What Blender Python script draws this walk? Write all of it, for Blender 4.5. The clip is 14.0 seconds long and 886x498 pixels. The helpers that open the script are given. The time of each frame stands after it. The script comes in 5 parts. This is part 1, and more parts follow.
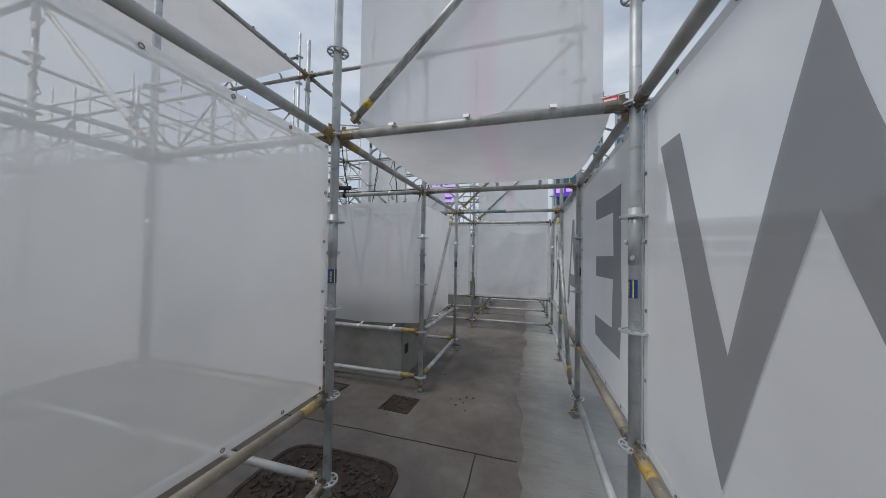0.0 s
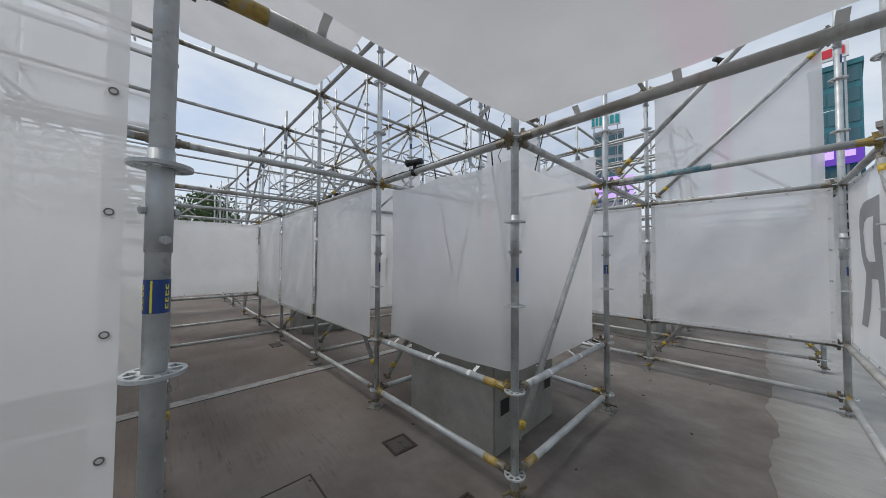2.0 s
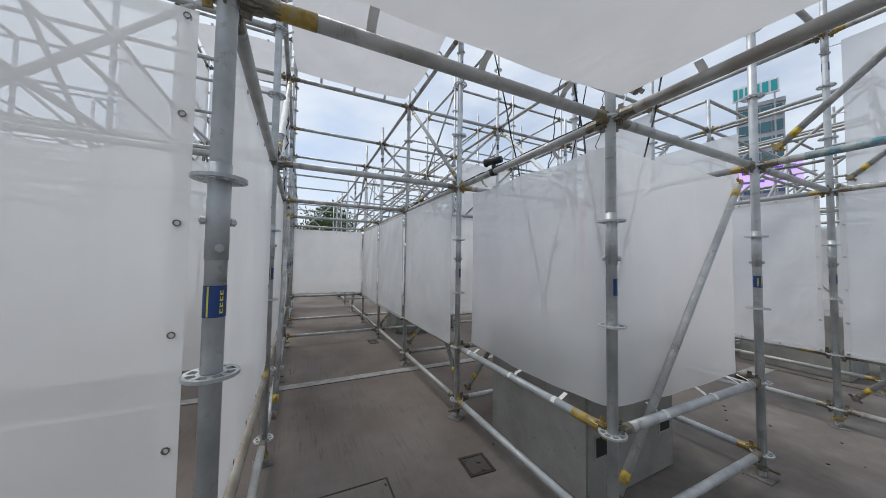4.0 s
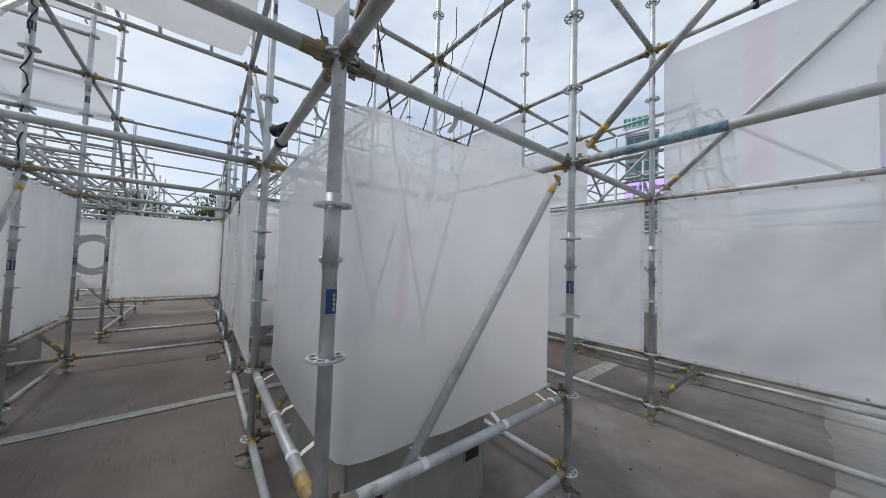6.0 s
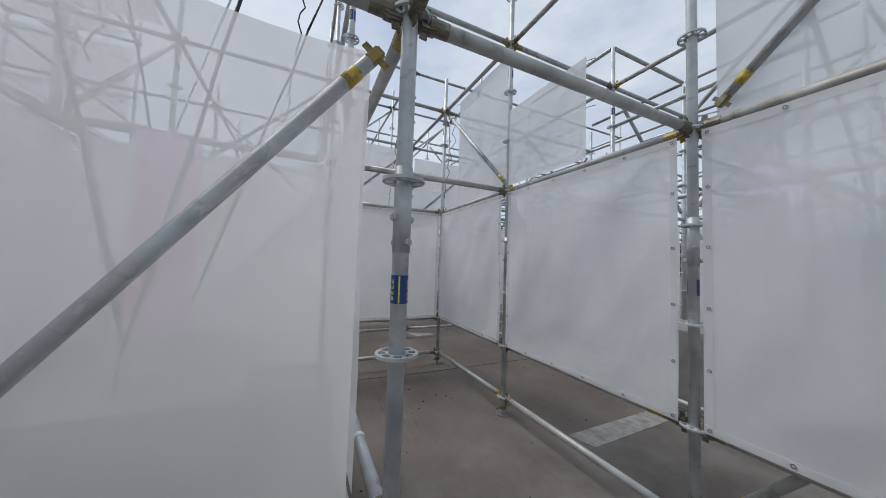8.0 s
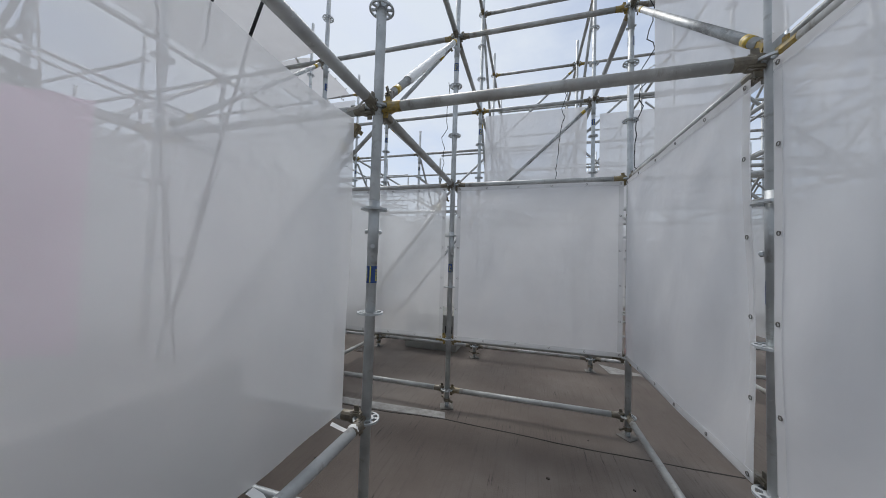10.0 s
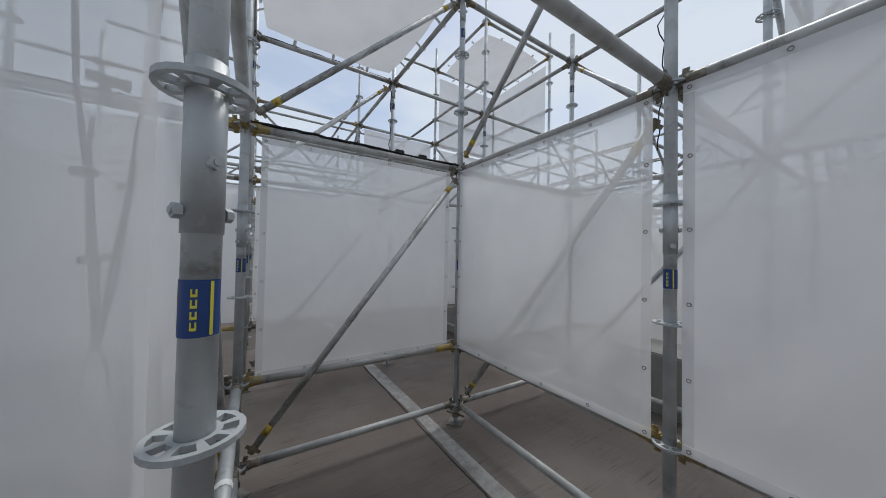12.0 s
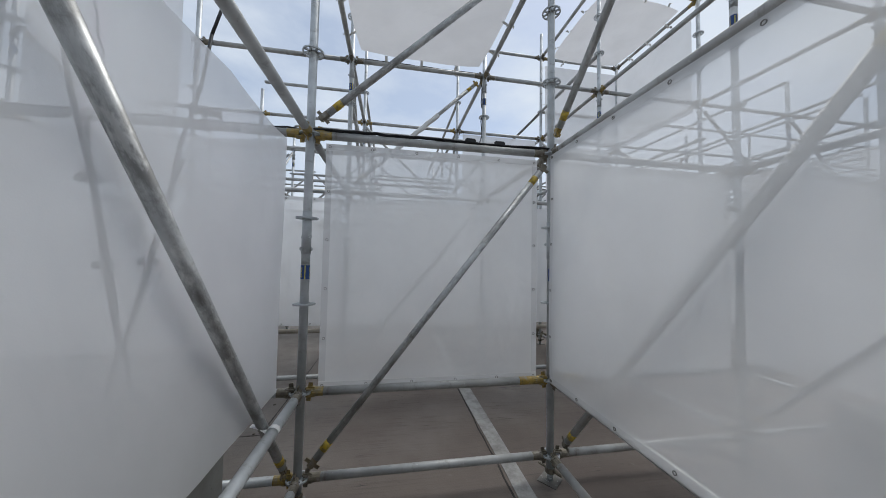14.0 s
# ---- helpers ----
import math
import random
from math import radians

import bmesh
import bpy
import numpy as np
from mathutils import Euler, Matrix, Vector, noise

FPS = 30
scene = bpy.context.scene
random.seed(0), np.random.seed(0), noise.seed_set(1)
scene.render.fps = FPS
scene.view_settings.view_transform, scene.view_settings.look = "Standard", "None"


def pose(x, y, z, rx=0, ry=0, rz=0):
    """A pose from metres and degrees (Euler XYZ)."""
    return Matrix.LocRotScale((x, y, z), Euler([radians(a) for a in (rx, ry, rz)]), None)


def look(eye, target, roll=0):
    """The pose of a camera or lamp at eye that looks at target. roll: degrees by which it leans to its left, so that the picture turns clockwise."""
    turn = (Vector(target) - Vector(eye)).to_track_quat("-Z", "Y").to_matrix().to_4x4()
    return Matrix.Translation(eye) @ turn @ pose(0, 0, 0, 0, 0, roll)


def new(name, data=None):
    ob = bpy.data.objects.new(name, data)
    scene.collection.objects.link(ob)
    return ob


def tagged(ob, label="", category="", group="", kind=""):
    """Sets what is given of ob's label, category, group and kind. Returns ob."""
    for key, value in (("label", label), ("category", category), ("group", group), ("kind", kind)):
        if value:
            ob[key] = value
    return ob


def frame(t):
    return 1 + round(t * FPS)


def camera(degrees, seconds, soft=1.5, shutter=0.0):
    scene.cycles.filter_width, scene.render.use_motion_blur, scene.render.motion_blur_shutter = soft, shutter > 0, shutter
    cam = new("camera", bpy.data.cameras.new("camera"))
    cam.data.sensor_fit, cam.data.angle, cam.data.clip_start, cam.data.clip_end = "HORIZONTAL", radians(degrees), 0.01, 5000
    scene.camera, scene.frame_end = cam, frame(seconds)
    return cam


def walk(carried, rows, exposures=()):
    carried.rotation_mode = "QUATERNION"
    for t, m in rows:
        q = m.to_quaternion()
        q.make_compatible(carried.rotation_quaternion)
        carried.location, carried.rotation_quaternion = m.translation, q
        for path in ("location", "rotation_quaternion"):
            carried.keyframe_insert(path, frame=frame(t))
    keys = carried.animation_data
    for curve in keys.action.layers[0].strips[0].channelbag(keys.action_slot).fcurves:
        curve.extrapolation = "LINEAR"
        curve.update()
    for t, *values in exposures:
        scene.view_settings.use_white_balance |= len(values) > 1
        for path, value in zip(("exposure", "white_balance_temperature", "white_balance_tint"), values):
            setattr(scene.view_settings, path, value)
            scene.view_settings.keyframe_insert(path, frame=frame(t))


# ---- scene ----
cam = camera(111.9, 14.0, soft=0.9)
PATH = [
    (0, (1.091, -1.497, 1.515), (0.544, 0.426, 1.559), 1.04),
    (0.5, (1.096, -1.082, 1.508), (0.408, 0.796, 1.544), 1.21),
    (1, (1.110, -0.679, 1.473), (0.201, 1.102, 1.520), 1.07),
    (1.5, (1.081, -0.304, 1.492), (-0.087, 1.319, 1.534), 1.03),
    (2, (1.005, 0.003, 1.482), (-0.448, 1.376, 1.541), 0.42),
    (2.5, (0.964, 0.132, 1.496), (-0.719, 1.210, 1.557), 0.56),
    (2.7, (0.936, 0.139, 1.496), (-0.815, 1.102, 1.562), 0.42),
    (4.8, (0.957, 0.367, 1.496), (-0.850, 1.219, 1.577), 0.90),
    (5, (0.956, 0.489, 1.497), (-0.814, 1.418, 1.567), 1.10),
    (5.5, (0.938, 0.817, 1.520), (-0.715, 1.939, 1.591), 1.38),
    (6, (1.005, 1.213, 1.527), (-0.555, 2.462, 1.608), 1.81),
    (6.5, (1.038, 1.643, 1.497), (-0.482, 2.940, 1.589), 1.96),
    (7, (1.071, 2.049, 1.498), (-0.503, 3.279, 1.593), 2.00),
    (7.5, (1.012, 2.449, 1.488), (-0.663, 3.537, 1.586), 2.11),
    (7.7, (0.953, 2.607, 1.471), (-0.777, 3.606, 1.569), 2.03),
    (9.8, (-0.124, 3.748, 1.446), (-2.083, 3.357, 1.525), 1.83),
    (10, (-0.241, 3.810, 1.466), (-2.164, 3.264, 1.537), 1.75),
    (10.5, (-0.606, 3.885, 1.459), (-2.388, 2.978, 1.517), 1.65),
    (11, (-0.968, 3.876, 1.456), (-2.553, 2.656, 1.491), 1.67),
    (11.5, (-1.274, 3.811, 1.448), (-2.632, 2.344, 1.493), 1.46),
    (12, (-1.608, 3.642, 1.466), (-2.673, 1.949, 1.507), 1.11),
    (12.5, (-1.867, 3.521, 1.469), (-2.687, 1.697, 1.523), 1.18),
    (13, (-1.957, 3.429, 1.483), (-2.582, 1.530, 1.541), 1.15),
    (13.5, (-2.007, 3.430, 1.492), (-2.473, 1.485, 1.545), 1.27),
    (14, (-2.038, 3.400, 1.460), (-2.373, 1.430, 1.545), 1.06),
]
walk(cam, [(t, look(eye, target, roll)) for t, eye, target, roll in PATH],
     [(0.0, -0.12, 6450, 10), (1.0, 0.02, 6500, 10), (2.5, 0.12, 6470, 9.5), (5.0, 0.28, 6380, 9.5), (6.0, 0.22, 6380, 9.5), (7.0, 0.09, 6360, 9.5), (7.5, 0.06, 6360, 9.5),
      (10.0, 0.08, 6360, 10), (11.0, 0.04, 6380, 10), (12.5, 0.02, 6300, 9), (13.0, 0.06, 6300, 9), (14.0, 0.10, 6300, 9)])

# ---- light: overcast day ----
world = bpy.data.worlds.new("world")
scene.world = world
world.use_nodes = True
wn, wl = world.node_tree.nodes, world.node_tree.links
wn.clear()
w_out = wn.new("ShaderNodeOutputWorld")
w_bg = wn.new("ShaderNodeBackground")
w_sky = wn.new("ShaderNodeTexSky")
w_sky.sky_type = 'NISHITA'
w_sky.sun_disc = False
w_sky.sun_elevation, w_sky.sun_rotation = radians(58), radians(235)
w_co = wn.new("ShaderNodeTexCoord")
w_map = wn.new("ShaderNodeMapping")
w_map.inputs["Scale"].default_value = (1.0, 1.0, 2.2)
w_no = wn.new("ShaderNodeTexNoise")
w_no.inputs["Scale"].default_value = 2.3
w_no.inputs["Detail"].default_value = 7
w_no.inputs["Roughness"].default_value = 0.55
w_ramp = wn.new("ShaderNodeValToRGB")
w_ramp.color_ramp.elements[0].position, w_ramp.color_ramp.elements[0].color = 0.36, (0.46, 0.46, 0.46, 1)
w_ramp.color_ramp.elements[1].position, w_ramp.color_ramp.elements[1].color = 0.62, (1, 1, 1, 1)
w_cl = wn.new("ShaderNodeMixRGB")
w_cl.inputs["Color2"].default_value = (5.7, 6.15, 6.75, 1)
wl.new(w_co.outputs["Generated"], w_map.inputs["Vector"])
wl.new(w_map.outputs["Vector"], w_no.inputs["Vector"])
wl.new(w_no.outputs["Fac"], w_ramp.inputs["Fac"])
wl.new(w_ramp.outputs["Color"], w_cl.inputs["Fac"])
wl.new(w_sky.outputs["Color"], w_cl.inputs["Color1"])
wl.new(w_cl.outputs["Color"], w_bg.inputs["Color"])
w_bg.inputs["Strength"].default_value = 0.12
wl.new(w_bg.outputs["Background"], w_out.inputs["Surface"])
sun = new("sun", bpy.data.lights.new("sun", 'SUN'))
sun.data.energy, sun.data.angle, sun.data.color = 1.85, radians(30), (1.0, 0.97, 0.93)
sun.matrix_world = look((0, 0, 20), (20 * math.cos(radians(58)) * math.sin(radians(55)), 20 * math.cos(radians(58)) * math.cos(radians(55)), 20 - 20 * math.sin(radians(58))))


# ---- materials ----
def mat(name, base=(0.5, 0.5, 0.5), rough=0.5, metal=0.0):
    m = bpy.data.materials.new(name)
    m.use_nodes = True
    p = m.node_tree.nodes["Principled BSDF"]
    p.inputs["Base Color"].default_value = (*base, 1)
    p.inputs["Roughness"].default_value = rough
    p.inputs["Metallic"].default_value = metal
    return m


def nodes_of(m):
    return m.node_tree.nodes, m.node_tree.links, m.node_tree.nodes["Principled BSDF"]


def noise_node(m, scale, detail=4, rough=0.55, stretch=(1, 1, 1), space="Object"):
    n, l, p = nodes_of(m)
    co = n.new("ShaderNodeTexCoord")
    mp = n.new("ShaderNodeMapping")
    mp.inputs["Scale"].default_value = stretch
    t = n.new("ShaderNodeTexNoise")
    t.inputs["Scale"].default_value, t.inputs["Detail"].default_value, t.inputs["Roughness"].default_value = scale, detail, rough
    l.new(co.outputs[space], mp.inputs["Vector"])
    l.new(mp.outputs["Vector"], t.inputs["Vector"])
    return t.outputs["Fac"]


def ramp(m, fac, *stops):
    n, l, p = nodes_of(m)
    r = n.new("ShaderNodeValToRGB")
    e = r.color_ramp.elements
    while len(e) < len(stops):
        e.new(0.5)
    for el, (pos, col) in zip(e, stops):
        el.position = pos
        el.color = (*col, 1) if len(col) == 3 else col
    l.new(fac, r.inputs["Fac"])
    return r.outputs["Color"]


def mixed(m, a, b, fac, mode="MIX"):
    n, l, p = nodes_of(m)
    x = n.new("ShaderNodeMixRGB")
    x.blend_type = mode
    for sock, v in ((x.inputs["Color1"], a), (x.inputs["Color2"], b), (x.inputs["Fac"], fac)):
        if isinstance(v, (int, float)):
            sock.default_value = v
        elif isinstance(v, tuple):
            sock.default_value = (*v, 1)
        else:
            l.new(v, sock)
    return x.outputs["Color"]


def bump(m, height, strength=0.3, dist=0.01):
    n, l, p = nodes_of(m)
    b = n.new("ShaderNodeBump")
    b.inputs["Strength"].default_value, b.inputs["Distance"].default_value = strength, dist
    l.new(height, b.inputs["Height"])
    l.new(b.outputs["Normal"], p.inputs["Normal"])


def galvanised(name, dark, light, rough, metal=0.75):
    m = mat(name, light, rough, metal)
    n, l, p = nodes_of(m)
    big = noise_node(m, 5, 5)
    fine = noise_node(m, 60, 3)
    c = ramp(m, big, (0.3, dark), (0.68, light))
    c2 = mixed(m, c, (0.62, 0.63, 0.62), ramp(m, fine, (0.62, (0, 0, 0)), (0.75, (0.5, 0.5, 0.5))))
    scuff = noise_node(m, 14, 6, 0.7, (1, 1, 0.4))
    c3 = mixed(m, c2, (0.16, 0.14, 0.11), ramp(m, scuff, (0.57, (0, 0, 0)), (0.70, (0.6, 0.6, 0.6))))
    l.new(c3, p.inputs["Base Color"])
    l.new(ramp(m, big, (0.3, (rough + 0.15,) * 3), (0.7, (rough - 0.08,) * 3)), p.inputs["Roughness"])
    bump(m, fine, 0.12, 0.002)
    return m


M_STEEL = galvanised("galvanised_steel", (0.35, 0.37, 0.38), (0.60, 0.625, 0.63), 0.42, 0.3)
M_LEDGER = galvanised("weathered_steel", (0.31, 0.31, 0.30), (0.51, 0.515, 0.50), 0.46, 0.3)
_n, _l, _p = nodes_of(M_LEDGER)
_base = _p.inputs["Base Color"].links[0].from_socket
_oi = _n.new("ShaderNodeObjectInfo")
_dirt = mixed(M_LEDGER, ramp(M_LEDGER, _oi.outputs["Random"], (0.55, (0, 0, 0)), (1.0, (0.6, 0.6, 0.6))), (0, 0, 0), ramp(M_LEDGER, noise_node(M_LEDGER, 3.5, 5, 0.65), (0.40, (1, 1, 1)), (0.62, (0, 0, 0))))
_l.new(mixed(M_LEDGER, _base, (0.24, 0.20, 0.15), _dirt), _p.inputs["Base Color"])
M_PLATE = galvanised("dirty_plate_steel", (0.10, 0.092, 0.082), (0.22, 0.21, 0.19), 0.6, 0.15)
M_STAIN = galvanised("brown_stained_steel", (0.20, 0.165, 0.12), (0.40, 0.36, 0.30), 0.6, 0.1)
M_BRACE = galvanised("bright_steel", (0.36, 0.37, 0.37), (0.56, 0.57, 0.56), 0.45, 0.4)
_n, _l, _p = nodes_of(M_BRACE)
_base = _p.inputs["Base Color"].links[0].from_socket
_spot = ramp(M_BRACE, noise_node(M_BRACE, 9, 7, 0.75, (0.35, 1, 1)), (0.46, (0, 0, 0)), (0.60, (0.75, 0.75, 0.75)))
_flake = ramp(M_BRACE, noise_node(M_BRACE, 34, 4, 0.6, (0.4, 1, 1)), (0.56, (0, 0, 0)), (0.66, (0.6, 0.6, 0.6)))
_rnd = _n.new("ShaderNodeObjectInfo")
_amount = ramp(M_BRACE, _rnd.outputs["Random"], (0.1, (0.25, 0.25, 0.25)), (0.7, (1, 1, 1)))
_base = mixed(M_BRACE, _base, (0.17, 0.165, 0.155), mixed(M_BRACE, _spot, _amount, 1.0, "MULTIPLY"))
_base = mixed(M_BRACE, _base, (0.66, 0.66, 0.64), _flake)
_l.new(_base, _p.inputs["Base Color"])
M_BRASS = mat("passivated_yellow", (0.30, 0.22, 0.07), 0.5, 0.35)
_n, _l, _p = nodes_of(M_BRASS)
_tone = ramp(M_BRASS, noise_node(M_BRASS, 30, 4), (0.3, (0.13, 0.105, 0.06)), (0.48, (0.36, 0.25, 0.06)), (0.62, (0.27, 0.225, 0.13)), (0.75, (0.36, 0.34, 0.29)))
_dull = ramp(M_BRASS, noise_node(M_BRASS, 24, 5, 0.65), (0.3, (0.10, 0.09, 0.075)), (0.55, (0.20, 0.175, 0.13)), (0.75, (0.33, 0.32, 0.30)))
_oi = _n.new("ShaderNodeObjectInfo")
_l.new(mixed(M_BRASS, _dull, _tone, ramp(M_BRASS, _oi.outputs["Random"], (0.62, (0, 0, 0)), (0.80, (1, 1, 1)))), _p.inputs["Base Color"])
M_YTAPE = mat("yellow_paint", (0.60, 0.40, 0.03), 0.45)
_n, _l, _p = nodes_of(M_YTAPE)
_l.new(ramp(M_YTAPE, noise_node(M_YTAPE, 35, 5), (0.38, (0.20, 0.16, 0.07)), (0.52, (0.52, 0.36, 0.03))), _p.inputs["Base Color"])
M_YSTAIN = mat("worn_yellow_paint", (0.4, 0.28, 0.06), 0.55)
_n, _l, _p = nodes_of(M_YSTAIN)
_l.new(ramp(M_YSTAIN, noise_node(M_YSTAIN, 22, 6, 0.7), (0.36, (0.20, 0.15, 0.06)), (0.5, (0.42, 0.28, 0.05)), (0.66, (0.34, 0.31, 0.25))), _p.inputs["Base Color"])
M_BLUE = mat("blue_sticker", (0.012, 0.05, 0.20), 0.4)
M_BLUETUBE = mat("blue_green_paint", (0.09, 0.20, 0.24), 0.5)
_n, _l, _p = nodes_of(M_BLUETUBE)
_l.new(ramp(M_BLUETUBE, noise_node(M_BLUETUBE, 18, 5, 0.7), (0.42, (0.06, 0.19, 0.24)), (0.6, (0.30, 0.33, 0.33))), _p.inputs["Base Color"])
M_YEL = mat("yellow_print", (0.75, 0.68, 0.06), 0.45)
M_CONC = mat("concrete_block", (0.25, 0.25, 0.235), 0.85)
M_BLACK = mat("black_rubber", (0.012, 0.012, 0.013), 0.5)


def with_pink_band(m, place, hue, x):
    """Mix a soft, uneven pink band round x into a colour."""
    n, l = m.node_tree.nodes, m.node_tree.links
    sep, off, size, span, mix = n.new("ShaderNodeSeparateXYZ"), n.new("ShaderNodeMath"), n.new("ShaderNodeMath"), n.new("ShaderNodeMapRange"), n.new("ShaderNodeMixRGB")
    l.new(place, sep.inputs[0])
    off.operation, size.operation = "SUBTRACT", "ABSOLUTE"
    off.inputs[1].default_value = x
    l.new(sep.outputs["X"], off.inputs[0])
    l.new(off.outputs[0], size.inputs[0])
    span.interpolation_type = "SMOOTHSTEP"
    for key, value in (("From Min", 0.03), ("From Max", 0.13), ("To Min", 0.5), ("To Max", 0.0)):
        span.inputs[key].default_value = value
    l.new(size.outputs[0], span.inputs["Value"])
    l.new(span.outputs["Result"], mix.inputs["Fac"])
    l.new(hue, mix.inputs["Color1"])
    mix.inputs["Color2"].default_value = (0.86, 0.64, 0.74, 1)
    return mix.outputs["Color"]


def sheet_material(name, clear, tone=(0.82, 0.82, 0.82), trans=0.35, streak=None):
    """A woven mesh: diffuse, translucent and, between the threads, see-through. streak: where along it a soft pink band
    runs.
    """
    m = bpy.data.materials.new(name)
    m.use_nodes = True
    n, l = m.node_tree.nodes, m.node_tree.links
    n.clear()
    out = n.new("ShaderNodeOutputMaterial")
    dif, tl, tr = n.new("ShaderNodeBsdfDiffuse"), n.new("ShaderNodeBsdfTranslucent"), n.new("ShaderNodeBsdfTransparent")
    m1, m2 = n.new("ShaderNodeMixShader"), n.new("ShaderNodeMixShader")
    co = n.new("ShaderNodeTexCoord")
    no = n.new("ShaderNodeTexNoise")
    no.inputs["Scale"].default_value, no.inputs["Detail"].default_value = 2.5, 4
    rp = n.new("ShaderNodeValToRGB")
    rp.color_ramp.elements[0].color = (*[c * 0.93 for c in tone], 1)
    rp.color_ramp.elements[1].color = (*tone, 1)
    rp.color_ramp.elements[0].position, rp.color_ramp.elements[1].position = 0.3, 0.6
    l.new(co.outputs["Object"], no.inputs["Vector"])
    l.new(no.outputs["Fac"], rp.inputs["Fac"])
    hue = rp.outputs["Color"]
    if streak is not None:
        hue = with_pink_band(m, co.outputs["Object"], hue, streak)
    l.new(hue, dif.inputs["Color"])
    l.new(hue, tl.inputs["Color"])
    mp = n.new("ShaderNodeMapping")
    mp.inputs["Rotation"].default_value, mp.inputs["Scale"].default_value = (0.5, 0.4, 0.6), (1.0, 1.0, 0.75)
    cr = n.new("ShaderNodeTexNoise")
    cr.inputs["Scale"].default_value, cr.inputs["Detail"].default_value, cr.inputs["Distortion"].default_value = 2.6, 3.2, 0.6
    fi = n.new("ShaderNodeTexNoise")
    fi.inputs["Scale"].default_value, fi.inputs["Detail"].default_value = 260, 2
    bu, bf = n.new("ShaderNodeBump"), n.new("ShaderNodeBump")
    bu.inputs["Strength"].default_value, bu.inputs["Distance"].default_value = 0.32, 0.05
    bf.inputs["Strength"].default_value, bf.inputs["Distance"].default_value = 0.15, 0.001
    l.new(co.outputs["Object"], mp.inputs["Vector"])
    l.new(mp.outputs["Vector"], cr.inputs["Vector"])
    l.new(co.outputs["Object"], fi.inputs["Vector"])
    l.new(cr.outputs["Fac"], bu.inputs["Height"])
    l.new(fi.outputs["Fac"], bf.inputs["Height"])
    l.new(bu.outputs["Normal"], bf.inputs["Normal"])
    l.new(bf.outputs["Normal"], dif.inputs["Normal"])
    l.new(bf.outputs["Normal"], tl.inputs["Normal"])
    m1.inputs["Fac"].default_value, m2.inputs["Fac"].default_value = trans, clear
    l.new(dif.outputs[0], m1.inputs[1])
    l.new(tl.outputs[0], m1.inputs[2])
    l.new(m1.outputs[0], m2.inputs[1])
    l.new(tr.outputs[0], m2.inputs[2])
    l.new(m2.outputs[0], out.inputs["Surface"])
    return m


M_SHEET = sheet_material("white_mesh_fabric", 0.33, (0.915, 0.915, 0.91), trans=0.52)
M_SHEET2 = sheet_material("dense_mesh_fabric", 0.17, (0.84, 0.835, 0.84), trans=0.42)
M_SHEET3 = sheet_material("heavy_mesh_fabric", 0.10, (0.85, 0.85, 0.86), trans=0.45)
M_SHEET5 = sheet_material("thick_white_mesh_fabric", 0.13, (0.925, 0.925, 0.92), trans=0.55)
M_SHEET6 = sheet_material("close_mesh_fabric", 0.23, (0.92, 0.92, 0.915), trans=0.53)
M_SHEET4 = sheet_material("road_side_mesh_fabric", 0.19, (0.91, 0.91, 0.91), trans=0.45)
M_ROOF = sheet_material("roof_mesh_fabric", 0.03, (0.80, 0.79, 0.79), trans=0.36)
M_ROOFPINK = sheet_material("pink_banded_roof_mesh_fabric", 0.03, (0.80, 0.79, 0.79), trans=0.36, streak=0.82)
M_PANELPINK = sheet_material("pink_banded_dense_mesh_fabric", 0.17, (0.84, 0.835, 0.84), trans=0.42, streak=0.72)
M_HEM = sheet_material("white_hem", 0.34, (0.84, 0.84, 0.84), trans=0.46)
M_PRINT = sheet_material("grey_print_fabric", 0.2, (0.32, 0.32, 0.33), trans=0.45)
M_PINK = sheet_material("pink_cloth", 0.1, (0.84, 0.42, 0.66), trans=0.5)
M_TIE = mat("white_tie", (0.8, 0.8, 0.78), 0.6)

M_FLOOR = mat("floor_concrete", (0.2, 0.19, 0.175), 0.85)
_n, _l, _p = nodes_of(M_FLOOR)
_big = noise_node(M_FLOOR, 0.7, 6, 0.6)
_broom = noise_node(M_FLOOR, 10, 6, 0.68, (0.22, 5.5, 1))
_fine = noise_node(M_FLOOR, 90, 3)
_c = ramp(M_FLOOR, _big, (0.32, (0.115, 0.090, 0.075)), (0.52, (0.158, 0.131, 0.111)), (0.7, (0.212, 0.186, 0.163)))
_grey = ramp(M_FLOOR, noise_node(M_FLOOR, 1.6, 7, 0.66), (0.34, (0.112, 0.097, 0.085)), (0.52, (0.158, 0.141, 0.126)), (0.68, (0.215, 0.199, 0.182)))
_patch = noise_node(M_FLOOR, 2.2, 5, 0.65)
_groove = noise_node(M_FLOOR, 5, 7, 0.72, (0.5, 7.0, 1))
_lines = mixed(M_FLOOR, ramp(M_FLOOR, _groove, (0.575, (0, 0, 0)), (0.65, (0.85, 0.85, 0.85))), (0, 0, 0), ramp(M_FLOOR, _patch, (0.47, (1, 1, 1)), (0.60, (0, 0, 0))))
_c = mixed(M_FLOOR, _c, (0.085, 0.072, 0.064), mixed(M_FLOOR, ramp(M_FLOOR, _broom, (0.52, (0, 0, 0)), (0.70, (0.6, 0.6, 0.6))), (0, 0, 0), ramp(M_FLOOR, _patch, (0.38, (0.7, 0.7, 0.7)), (0.55, (0, 0, 0)))))
_c = mixed(M_FLOOR, _c, (0.040, 0.034, 0.030), _lines)
_geo, _sep, _add, _span = _n.new("ShaderNodeNewGeometry"), _n.new("ShaderNodeSeparateXYZ"), _n.new("ShaderNodeMath"), _n.new("ShaderNodeMapRange")
_l.new(_geo.outputs["Position"], _sep.inputs[0])
